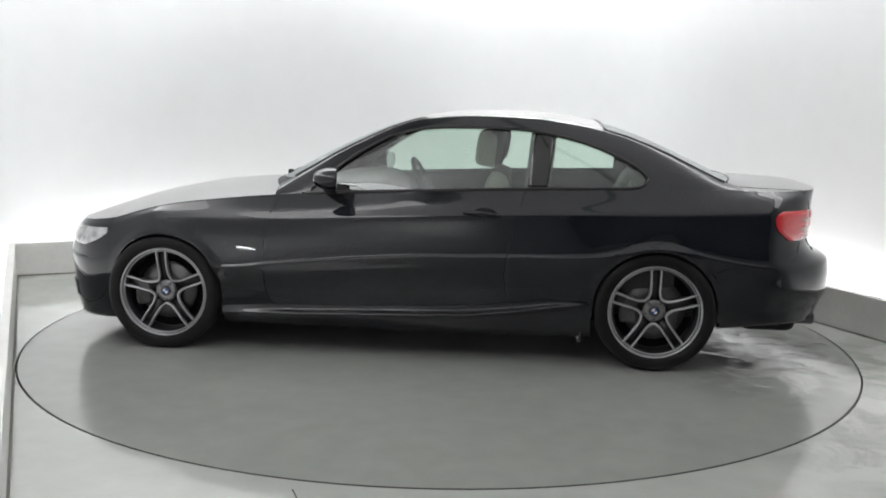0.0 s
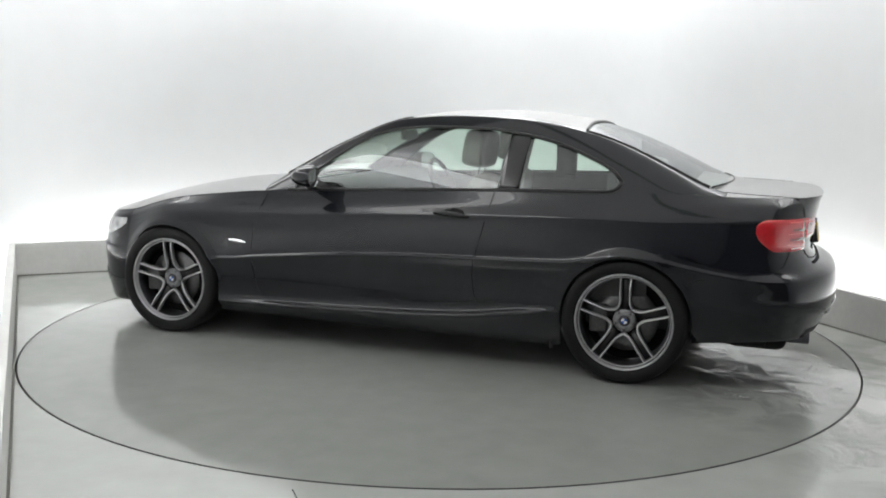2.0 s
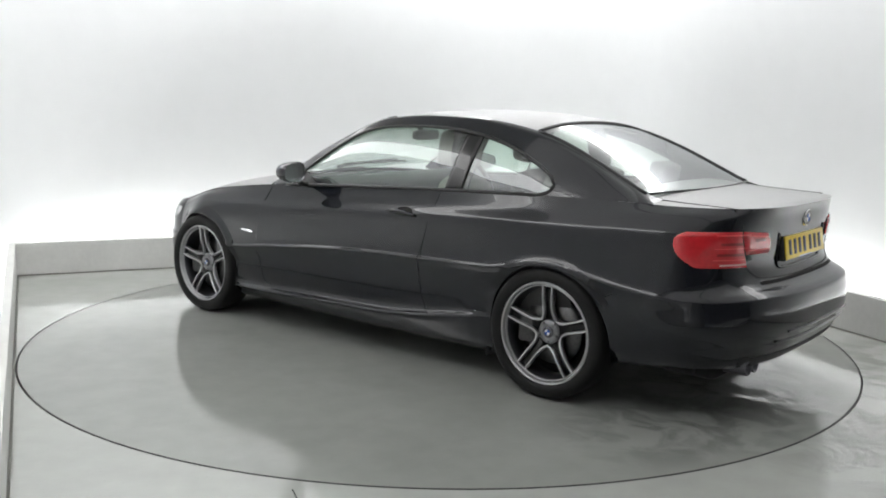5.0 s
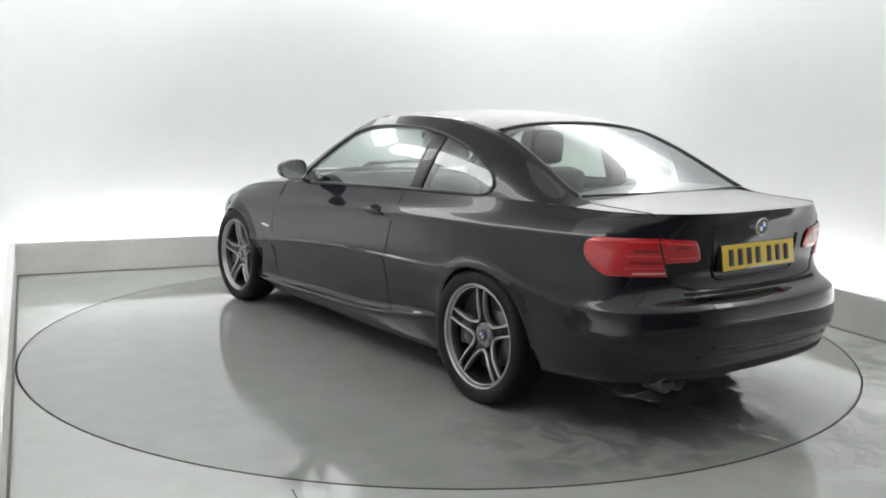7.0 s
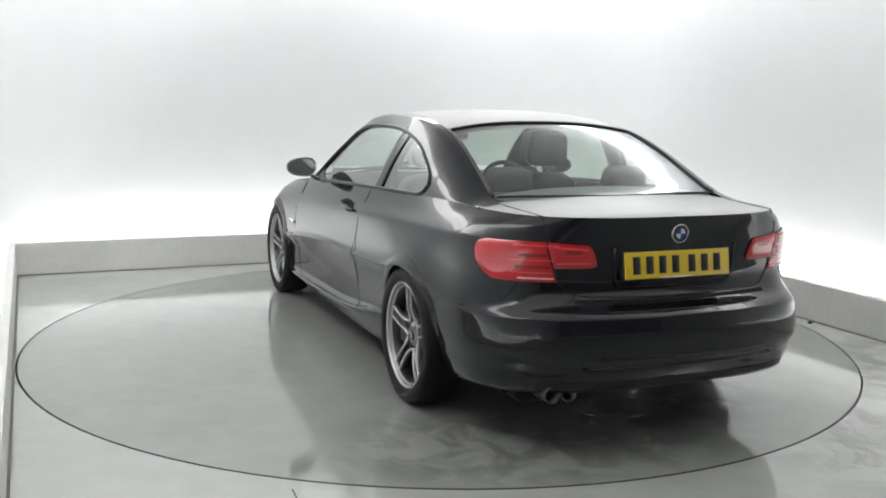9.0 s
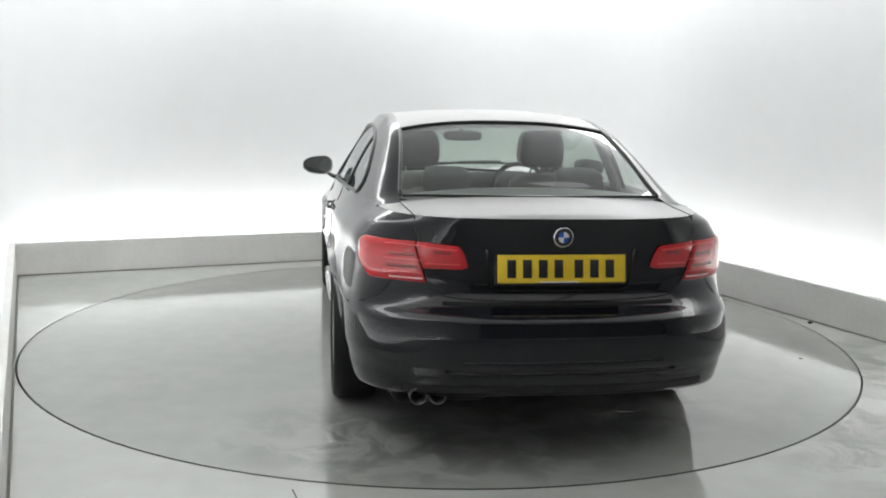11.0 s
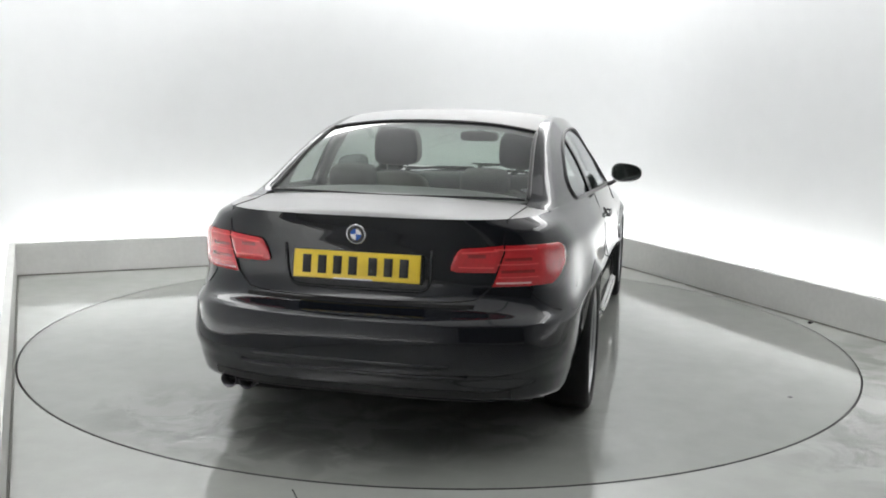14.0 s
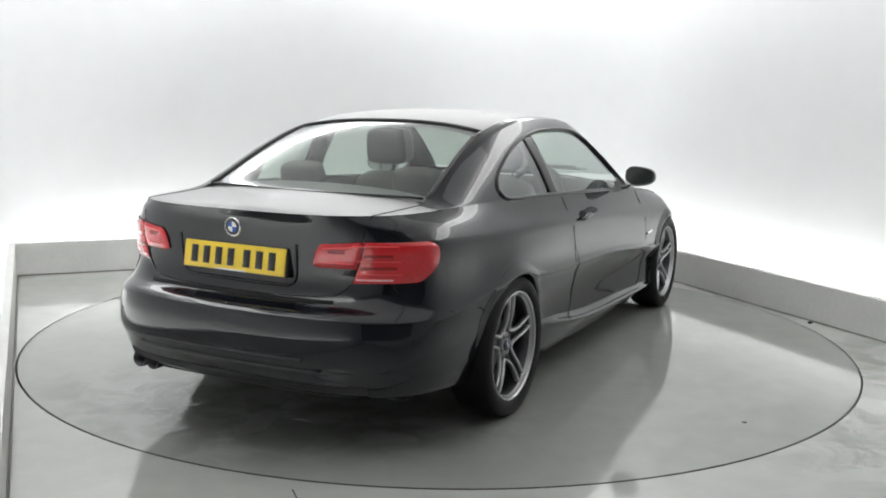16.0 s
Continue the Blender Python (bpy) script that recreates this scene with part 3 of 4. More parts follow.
def build_cabin():
    xs = np.unique(np.concatenate([np.linspace(-.46, 2.12, 87), np.linspace(.062, .14, 9)])).tolist()
    # painted side: pillars and roof edge above the window line
    rows = []
    for x in xs:
        zb, zr = BELT_Z(x), RAIL_Z(x)
        z0 = DLO(x) if DLO_REAR <= x <= DLO_FRONT else zb - 0.002
        z0 = min(z0, zr - 0.004)
        line = []
        for k in range(11):
            z = z0 + (zr - z0) * k / 10
            line.append(Vector((x, side_y(x, z), z)))
        rr = roof_row(x, 24)
        line += rr[1:3]
        rows.append(line)
    # close the jump at the rear tip of the window
    bm = grid_bm(rows, weld=False)
    low = []
    for x in np.linspace(DLO_REAR - .03, .2, 16):
        z0, z1 = BELT_Z(x) - .002, dlo_bottom(max(x, DLO_REAR)) if x >= DLO_REAR else DLO(DLO_REAR)
        low.append([Vector((x, side_y(x, z0 + (z1 - z0) * k / 4), z0 + (z1 - z0) * k / 4)) for k in range(5)])
    grid_bm(low, bm, weld=False)
    grid_bm(mirror_rows(low), bm, weld=False)
    grid_bm(mirror_rows(rows), bm)
    bmesh.ops.recalc_face_normals(bm, faces=bm.faces)
    part("side_frame", bm, M_PAINT, car, "glossy black pillars and roof edge")
    # roof panel, windscreen and rear window
    def skin(x, y, drop=0.0):
        zr, yr = RAIL_Z(x), RAIL_Y(x)
        zc = max(TOP_Z(x), zr + 0.002)
        f = min(abs(y) / yr, 1.0)
        return Vector((x, y, zc + (zr - zc) * f ** 2.6 - drop))
    def span(a_of, b_of, nx, ny, wfrac, drop):
        rows = []
        for i in range(nx + 1):
            row = []
            for k in range(-ny, ny + 1):
                g = k / ny
                # across at the mean x of this row
                xm = a_of(0) + (b_of(0) - a_of(0)) * i / nx
                y = g * RAIL_Y(xm) * wfrac
                x = a_of(y) + (b_of(y) - a_of(y)) * i / nx
                y = g * RAIL_Y(x) * wfrac
                row.append(skin(x, y, drop))
            rows.append(row)
        return rows
    w = 22 / 24
    rows = span(glass_line_rear, glass_line_front, 30, 18, w, 0.0)
    bm = grid_bm(rows)
    bmesh.ops.recalc_face_normals(bm, faces=bm.faces)
    part("roof", bm, M_PAINT_WET, car, "glossy black roof panel")
    rows = span(lambda y: -.47 + .10 * (y / .62) ** 2, glass_line_rear, 24, 18, w, 0.004)
    ob = part("rear_window", grid_bm(rows), M_GLASS_REAR, car, "tinted rear window")
    rows = span(glass_line_front, lambda y: 2.235 - .20 * (y / .7) ** 2, 24, 18, w, 0.004)
    ob = part("windscreen", grid_bm(rows), M_GLASS, car, "clear windscreen")
    # black seals round rear window
    def edge(points, rad, name, label):
        part(name, tube_bm(points, rad, 6), M_TRIM, car, label)
    seq = [skin(glass_line_rear(y), y, 0.001) for y in np.linspace(-.53, .53, 25)]
    edge(seq, 0.009, "window_seal", "black rubber seal")
    for s in (1, -1):
        seq = [skin(x, s * RAIL_Y(x) * w, 0.001) for x in np.linspace(-.37, .29, 16)]
        edge(seq, 0.009, "window_seal", "black rubber seal")
        seq = [skin(x, s * RAIL_Y(x) * w, 0.001) for x in np.linspace(1.30, 2.04, 16)]
        edge(seq, 0.009, "window_seal", "black rubber seal")
    seq = [skin(-.47 + .10 * (y / .62) ** 2, y, 0.001) for y in np.linspace(-.58, .58, 25)]
    edge(seq, 0.006, "window_seal", "black rubber seal")
    # side panes and the black pillar between them
    for s in (1, -1):
        def pane(name, xa, xb, lean, lab):
            rows = []
            for i in range(31):
                row = []
                for k in range(9):
                    x = xa + (xb - xa) * i / 30
                    zt = DLO(x)
                    zb = dlo_bottom(x) - 0.004
                    z = zb + (zt + 0.006 - zb) * k / 8
                    row.append(Vector((x, s * (side_y(x, min(z, RAIL_Z(x))) - 0.010), z)))
                rows.append(row)
            part(name, grid_bm(rows), M_GLASS, car, lab)
        pane("door_window", .64, DLO_FRONT, 0, "tinted door window")
        pane("quarter_window", DLO_REAR, .64, 0, "tinted quarter window")
        rows = []
        for k in range(13):
            z0 = BELT_Z(.65)
            z = z0 + (DLO(.66) + 0.004 - z0) * k / 12
            xc = .655 - .10 * (z - z0)
            rows.append([Vector((xc + d, s * (side_y(xc + d, z) - 0.002 - abs(d) * 0.03), z)) for d in np.linspace(-.055, .055, 6)])
        part("door_pillar", thick(grid_bm(rows), 0.012), M_PILLAR, car, "gloss black door pillar")
        # window surround
        seq = [Vector((x, s * (side_y(x, DLO(x)) + 0.001), DLO(x))) for x in np.linspace(DLO_REAR, DLO_FRONT, 60)]
        part("window_trim", tube_bm(seq, 0.009, 6), M_TRIM, car, "black window trim")
        seq = [Vector((x, s * (side_y(x, dlo_bottom(x)) - 0.001), dlo_bottom(x) + 0.002)) for x in np.unique(np.concatenate([np.linspace(DLO_REAR, .2, 14), np.linspace(.2, DLO_FRONT + .05, 34)]))]
        part("window_trim", tube_bm(seq, 0.010, 6), M_TRIM, car, "black waist trim")


def skin_y(x, z):
    """Half width of the body skin at any place along the car."""
    if XR <= x <= XF:
        return at_height("side", x, z).y
    kind = "rear" if x < XR else "front"
    lo, hi = 0.0, 0.7
    for _ in range(18):
        m = (lo + hi) / 2
        if abs(at_height(kind, m, z).x) < abs(x):
            lo = m
        else:
            hi = m
    return at_height(kind, lo, z).y


def build_arch_lips():
    """Flared lips that stand proud of the skin round each wheel."""
    prof = ((.052, .0005), (.040, .0025), (.026, .006), (.012, .0095), (.002, .0105), (-.004, .008), (-.006, .002), (-.006, -.012))
    for c in (0.0, WHEELBASE):
        for s in (1, -1):
            rows = []
            for a in np.linspace(0.03, math.pi - 0.03, 45):
                fade = min(1.0, math.sin(a) * 2.2)
                row = []
                for dr, out in prof:
                    r = ARCH_R + (dr if dr < 0 else dr * (.35 + .65 * fade))
                    x, z = c + r * math.cos(a), HUB_Z + r * math.sin(a)
                    row.append(Vector((x, s * (skin_y(x, z) + (out * fade if out > 0 else out) + .0006), z)))
                rows.append(row)
            part("arch_lip", grid_bm(rows, weld=False), M_PAINT, car, "flared glossy black wheel arch lip")


def build_liners():
    for c in (0.0, WHEELBASE):
        for s in (1, -1):
            rows = []
            for a in np.linspace(-0.15, math.pi + 0.15, 25):
                x, z = c + (ARCH_R) * math.cos(a), HUB_Z + ARCH_R * math.sin(a)
                edge = at_height("side", min(max(x, XR), XF), max(z, .2))
                y = edge.y
                rows.append([Vector((x, s * yy, z)) for yy in (y - 0.001, y - .012, y - .03, .45)])
            bm = grid_bm(rows, weld=False)
            part("wheel_arch_liner", bm, M_PLASTIC, car, "black plastic wheel arch liner")
    # flat underbody
    part("underbody", box_bm(-.70, 3.2, -.68, .68, .22, .30, .02), M_GAP, car, "dark underbody")


def build_wheel(at, turn, parent):
    """Alloy wheel, hub at the origin, outer face towards +y."""
    prof = [(.235, -.10), (.243, -.105), (.243, -.09), (.225, -.07), (.218, .0), (.226, .045), (.232, .058)]
    wheel = part("wheel", lathe_bm(prof, 64), M_RIM, parent, "gunmetal alloy wheel with five double spokes")
    part("rim_lip", lathe_bm([(.243, .072), (.2455, .080), (.250, .084), (.254, .082), (.2555, .074), (.246, .05)], 72), M_SPOKE, wheel, "bright machined rim lip")
    wheel.matrix_basis = pose(*at) @ pose(0, 0, 0, 0, turn[1], turn[0])
    part("rim_ring", lathe_bm([(.2315, .055), (.2325, .066), (.2355, .069), (.2385, .067), (.2395, .055)], 72), M_SPOKE, wheel, "thin grey inner rim ring")
    ty = [(.243, -.10), (.262, -.112), (.295, -.117), (.315, -.108), (.323, -.09), (.326, -.05), (.327, 0), (.326, .05), (.323, .074), (.314, .088), (.295, .095), (.270, .092), (.257, .083), (.252, .07)]
    part("tyre", lathe_bm(ty, 64), M_TYRE, wheel, "black low-profile tyre")
    part("brake_disc", lathe_bm([(.05, -.01), (.06, .0), (.165, .0), (.168, -.012), (.165, -.024), (.05, -.024)], 48), M_DISC, wheel, "grey steel brake disc")
    part("hub_back", lathe_bm([(.0001, -.06), (.215, -.06), (.22, -.04)], 32), M_GAP, wheel)
    bm = box_bm(.09, .185, -.03, .035, -.075, .075, .015)
    part("brake_caliper", bm, M_CALIPER, wheel, "grey brake caliper")
    # spokes: two thin arms a pair, joined near the hub
    for k in range(5):
        bm = bmesh.new()
        for s in (1, -1):
            rows = []
            path = [(.0265, .240, .062), (.0258, .205, .064), (.0250, .17, .063), (.0243, .135, .059), (.0243, .11, .053), (.0270, .09, .047), (.0325, .074, .042), (.0400, .063, .039), (.0445, .0585, .036)]
            for q, (off, r, yy) in enumerate(path):
                a = path[max(q - 1, 0)]
                b = path[min(q + 1, len(path) - 1)]
                dx, dz = b[0] - a[0], b[1] - a[1]
                ln = math.hypot(dx, dz)
                nx, nz = -dz / ln, dx / ln
                wd, dp = .0052 + .0010 * (q > 4), .026
                rows.append([Vector((s * (off + nx * w), yy - h, r + nz * w)) for w, h in ((-wd, .003), (-wd * .5, 0), (wd * .5, 0), (wd, .003), (wd * 1.3, dp), (-wd * 1.3, dp))])
            grid_bm(rows, bm, closed=True, weld=False)
        bmesh.ops.recalc_face_normals(bm, faces=bm.faces)
        bm.transform(pose(0, 0, 0, 0, 72 * k, 0))
        part("spoke", bm, M_SPOKE, wheel)
        # black sheet standing in for the shaded open gap between the arms
        rows = [[Vector((off, .024 + .018 * t, .06 + .175 * t)) for off in (-.026 - .004 * t, 0, .026 + .004 * t)] for t in (0, .5, 1)]
        bm = thick(grid_bm(rows), 0.01)
        bm.transform(pose(0, 0, 0, 0, 72 * k, 0))
        part("spoke_gap_fill", bm, M_TRIM, wheel)
    part("hub", lathe_bm([(.0001, .036), (.030, .037), (.038, .040), (.056, .036), (.062, .026), (.064, -.02)], 40), M_HUB, wheel)
    for k in range(5):
        bm = lathe_bm([(.0001, .042), (.006, .042), (.008, .038), (.008, .025)], 10)
        a = radians(72 * k + 36)
        bm.transform(Matrix.Translation((.05 * math.sin(a), 0, .05 * math.cos(a))))
        part("wheel_bolt", bm, M_DISC, wheel)
    for q in range(4):
        bm = bmesh.new()
        vs = [bm.verts.new((0, .0468, 0))] + [bm.verts.new((.015 * math.cos(a), .0468, .015 * math.sin(a))) for a in np.linspace(q * math.pi / 2, (q + 1) * math.pi / 2, 7)]
        bm.faces.new(vs)
        part("cap_quarter", bm, M_BLUE if q % 2 else M_WHITE, wheel, smooth=False)
    part("centre_cap", lathe_bm([(.0001, .046), (.020, .0455), (.027, .043), (.029, .036)], 32), M_RIM, wheel, "blue and white centre cap")
    return wheel


def build_wheels():
    for x, spin in ((0.0, 0), (WHEELBASE, 4)):
        for s in (1, -1):
            # outer face at y = .83
            w = build_wheel((x, s * .784, HUB_Z + .001), (0 if s > 0 else 180, spin), car)


build_body()
build_hood_and_boot()
build_cabin()
build_liners()
build_arch_lips()
build_wheels()


# ---------------------------------------------------------------- car details
def rear_u(y, z):
    """The rear-corner station at which the skin reaches half width y at height z."""
    lo, hi = 0.0, 1.0
    for _ in range(30):
        mid = (lo + hi) / 2
        if at_height("rear", mid, z).y > y:
            lo = mid
        else:
            hi = mid
    return lo


def flip(bm, s):
    if s < 0:
        bm.transform(Matrix.Diagonal((1, -1, 1, 1)))
        bmesh.ops.reverse_faces(bm, faces=bm.faces)
    return bm


def rear_patch(u0, u1, top, bot, nu, nz, out, edge=0.006):
    """A shell lying on the rear corner skin between two height lines (functions of 0..1)."""
    rows = []
    for i in range(nu + 1):
        f = i / nu
        row = []
        for k in range(nz + 1):
            g = k / nz
            z = bot(f) + (top(f) - bot(f)) * g
            ua = u0(z) if callable(u0) else u0
            ub = u1(z) if callable(u1) else u1
            rim = min(1.0, min(f, 1 - f) * 10, min(g, 1 - g) * 5)
            row.append(at_height("rear", ua + (ub - ua) * f, z, out - edge * (1 - rim ** 0.5)))
        rows.append(row)
    return grid_bm(rows)


def build_tail_lamps():
    def u_tip(z):
        # front edge of the lamp on the flank
        lo, hi = 0.0, 0.6
        for _ in range(25):
            m = (lo + hi) / 2
            if at_height("rear", m, z).x > -.612 - .03 * abs(z - .815) / .07:
                lo = m
            else:
                hi = m
        return lo
    tip = u_tip(.815)
    seam_t, seam_b, inner = rear_u(.572, .885), rear_u(.528, .722), rear_u(.372, .80)
    seam = lambda z: seam_b + (seam_t - seam_b) * (z - .722) / .163
    seam2 = lambda z: seam(z) + 0.008
    for s in (1, -1):
        def rnd(f, k):
            return min(1.0, f / k) ** 0.45
        bm = rear_patch(tip, seam, lambda f: .846 + .040 * rnd(f + .004, .14), lambda f: .838 - .111 * rnd(f + .004, .30) - .004 * f, 28, 12, 0.012)
        lamp = part("tail_lamp", flip(bm, s), M_RED, car, "red wraparound tail lamp")
        # bright bars put the lens's shine and inner bands into the colour
        for z0, z1, m, a, b in ((.868, .874, M_RED_LIGHT, .50, .97), (.826, .838, M_RED_DARK, .58, .88), (.810, .814, M_RED_LIGHT, .5, .95), (.778, .790, M_RED_DARK, .55, .92), (.759, .763, M_RED_LIGHT, .5, .95), (.735, .742, M_PINK, .6, .97)):
            bm = rear_patch(tip + (seam_b - tip) * a, tip + (seam_b - tip) * b, lambda f: z1, lambda f: z0, 14, 2, 0.0145, 0.002)
            part("lamp_bar", flip(bm, s), m, lamp, "pale pink reversing strip" if m is M_PINK else "dark red bar" if m is M_RED_DARK else "bright red bar for the lens's shine and inner bands")
        bm = rear_patch(seam2, inner, lambda f: .886 - .016 * f - .07 * max(0, (f - .8) / .2) ** 2, lambda f: .779 + .008 * max(0, (f - .9) / .1), 16, 10, 0.012)
        lamp = part("tail_lamp", flip(bm, s), M_RED, car, "red inner tail lamp on the boot lid")
        ua, ub = rear_u(.50, .845), rear_u(.435, .845)
        bm = rear_patch(ua, ub, lambda f: .852, lambda f: .838, 8, 2, 0.0145, 0.002)
        part("lamp_bar", flip(bm, s), M_RED_DARK, lamp, "dark red reflector")
        ua, ub = rear_u(.545, .865), rear_u(.41, .865)
        part("lamp_bar", flip(rear_patch(ua, ub, lambda f: .870 - .01 * f, lambda f: .863 - .01 * f, 10, 2, 0.0145, 0.002), s), M_RED_LIGHT, lamp, "bright red bar for the lens's shine and inner bands")
        ua, ub = rear_u(.53, .80), rear_u(.40, .80)
        part("lamp_bar", flip(rear_patch(ua, ub, lambda f: .803, lambda f: .797, 10, 2, 0.0145, 0.002), s), M_RED_LIGHT, lamp, "bright red bar for the lens's shine and inner bands")


def skin_line(name, pts, rad, material, label="", parent=None):
    part(name, tube_bm(pts, rad, 6), material, parent or car, label)


def build_rear():
    # boot lid shut lines
    for s in (1, -1):
        pts = []
        for y, z in ((.562, .892), (.545, .80), (.528, .722), (.495, .690), (.468, .672), (.40, .664), (.30, .660), (.15, .657), (0, .656)):
            p = at_height("rear", rear_u(y, z), z, 0.0)
            pts.append(Vector((p.x, s * p.y, p.z)))
        skin_line("panel_gap", pts, 0.003, M_GAP)
        # boot lid side gap running over the rear deck
        pts = []
        for x, y in ((-.44, .60), (-.55, .592), (-.68, .585), (-.80, .578)):
            pts.append(Vector((x, s * y, deck_z(x, y) + 0.0005)))
        p = at_height("rear", rear_u(.572, .93), .93)
        pts += [Vector((p.x, s * p.y, p.z))]
        p = at_height("rear", rear_u(.566, .89), .89)
        pts += [Vector((p.x, s * p.y, p.z))]
        skin_line("panel_gap", pts, 0.0025, M_GAP)
        # bumper to wing seam
        pts = []
        for kind, u, z in (("side", -.30, .545), ("side", -.36, .575), ("rear", .10, .595), ("rear", .25, .618), ("rear", .38, .655), ("rear", .44, .70), ("rear", .45, .722)):
            p = at_height(kind, u, z)
            pts.append(Vector((p.x, s * p.y, p.z)))
        skin_line("panel_gap", pts, 0.0022, M_GAP)
    # dark slot under the lid
    ua = rear_u(.47, .65)
    rows = []
    for i in range(31):
        u = ua + (1 - ua) * i / 30
        rows.append([at_height("rear", u, z, 0.003) for z in (.643, .649, .655)])
    bm = grid_bm(rows + [[Vector((p.x, -p.y, p.z)) for p in r] for r in rows[::-1]])
    part("boot_slot", bm, M_GAP, car, "dark slot between boot lid and bumper")
    # recessed lower panel of the bumper
    ua = rear_u(.47, .405)
    rows = []
    for i in range(27):
        u = ua + (1 - ua) * i / 26
        e = min(1, i / 3)
        rows.append([at_height("rear", u, z, o) for z, o in ((.372 + .012 * (1 - e), .001), (.378 + .01 * (1 - e), .009), (.384 + .008 * (1 - e), .010), (.390, .002), (.396, -.006))])
    bm = grid_bm(rows + [[Vector((p.x, -p.y, p.z)) for p in r] for r in rows[::-1]])
    part("bumper_ridge", bm, M_PAINT, car, "glossy lower bumper ridge")
    ub = rear_u(.40, .43)
    rows = []
    for i in range(27):
        u = ub + (1 - ub) * i / 26
        rows.append([at_height("rear", u, z, o) for z, o in ((.424, .001), (.429, .006), (.434, .007), (.440, .001))])
    bm = grid_bm(rows + [[Vector((p.x, -p.y, p.z)) for p in r] for r in rows[::-1]])
    part("bumper_ridge", bm, M_PAINT, car, "glossy bumper crease")
    # black diffuser edge
    ua = rear_u(.62, .30)
    rows = []
    for i in range(31):
        u = ua + (1 - ua) * i / 30
        a = at_height("rear", u, .325, 0.002)
        b = at_height("rear", u, .292, 0.002)
        rows.append([a, b, b + Vector((.02, 0, -.018)), b + Vector((.22, 0, -.03))])
    bm = grid_bm(rows + [[Vector((p.x, -p.y, p.z)) for p in r] for r in rows[::-1]])
    part("diffuser", bm, M_PLASTIC, car, "matt black rear diffuser")
    # raised rim round the plate's shallow recess
    rim = [(.300, .862), (.297, .80), (.292, .735), (.280, .708), (.255, .696), (.15, .694), (0, .694)]
    pts = [at_height("rear", rear_u(y, z), z, .001) for y, z in rim]
    pts += [Vector((p.x, -p.y, p.z)) for p in pts[-2::-1]]
    skin_line("recess_rim", pts, .007, M_PAINT, "rounded rim of the plate recess")
    # number plate in its shallow recess
    px = at_height("rear", 1.0, .785).x
    tilt = pose(px - .006, 0, .785, 0, 9, 0)
    fr = box_bm(-.005, .02, -.268, .268, -.060, .060, .004, 3)
    fr.transform(tilt)
    part("plate_recess", fr, M_TRIM, car, "satin black plate surround")
    bm = box_bm(-.012, -.005, -.26, .26, -.0555, .0555, .003, 2)
    bm.transform(tilt)
    plate = part("number_plate", bm, M_YELLOW, car, "yellow rear number plate with dark bars")
    # plain bars in place of its characters
    y = .222
    for k in range(7):
        w = .036
        bb = box_bm(-.0138, -.0118, y - w, y, -.036, .036, .001, 1)
        bb.transform(tilt)
        part("plate_bar", bb, M_INK, plate)
        y -= .0635 + (.018 if k == 3 else 0)
    bb = box_bm(-.0145, -.012, -.07, .09, -.0555, -.050, .001, 1)
    bb.transform(tilt)
    part("plate_strip", bb, M_WHITE, plate)
    # round badge
    z = .913
    bx = at_height("rear", 1.0, z).x
    m = pose(bx, 0, z, 0, 0, 90) @ pose(0, 0, 0, -4)
    prof = [(.0001, .006), (.032, .006), (.037, .007), (.041, .004), (.041, -.012)]
    bm = lathe_bm(prof, 40)
    bm.transform(m)
    badge = part("badge", bm, M_CHROME, car, "round chrome-edged badge")
    bm = lathe_bm([(.022, .0072), (.035, .0078)], 40)
    bm.transform(m)
    part("badge_ring", bm, M_INK, badge)
    for q in range(4):
        bm = bmesh.new()
        vs = [bm.verts.new((0, .0075, 0))] + [bm.verts.new((.022 * math.cos(a), .0075, .022 * math.sin(a))) for a in np.linspace(q * math.pi / 2, (q + 1) * math.pi / 2, 9)]
        bm.faces.new(vs)
        bm.transform(m)
        part("badge_quarter", bm, M_WHITE if q % 2 else M_BLUE, badge, smooth=False)
    # twin tail pipes
    for dy in (.560, .482):
        prof = [(.031, .0), (.035, .0), (.037, .006), (.037, .20), (.032, .20), (.031, .0)]
        bm = lathe_bm([(r, h) for r, h in prof], 28)
        bm.transform(pose(-.908, dy, .272, 0, 0, -90))
        pipe = part("tail_pipe", bm, M_RIM, car, "dark steel tail pipe")
        bm = lathe_bm([(.0001, .06), (.033, .06)], 20)
        bm.transform(pose(-.908, dy, .272, 0, 0, -90))
        part("pipe_bore", bm, M_GAP, pipe)
    part("silencer", box_bm(-.80, -.50, .25, .66, .20, .32, .05, 3), M_GAP, car, "dark exhaust silencer")


def deck_z(x, y):
    """Height of the boot deck at a place."""
    lo, hi = 0.0, 1.0
    if x >= XR:
        p = rail_points("side", x)[-1]
    else:
        for _ in range(30):
            m = (lo + hi) / 2
            if rail_points("rear", m)[-1].x > x:
                lo = m
            else:
                hi = m
        p = rail_points("rear", lo)[-1]
    zc = max(BOOT_Z(x), p.z)
    return zc + (p.z - zc) * min(abs(y) / max(p.y, 1e-3), 1) ** 2.4


def side_pt(x, z, s, out=0.0):
    p = at_height("side", x, z, out)
    return Vector((p.x, s * p.y, p.z))


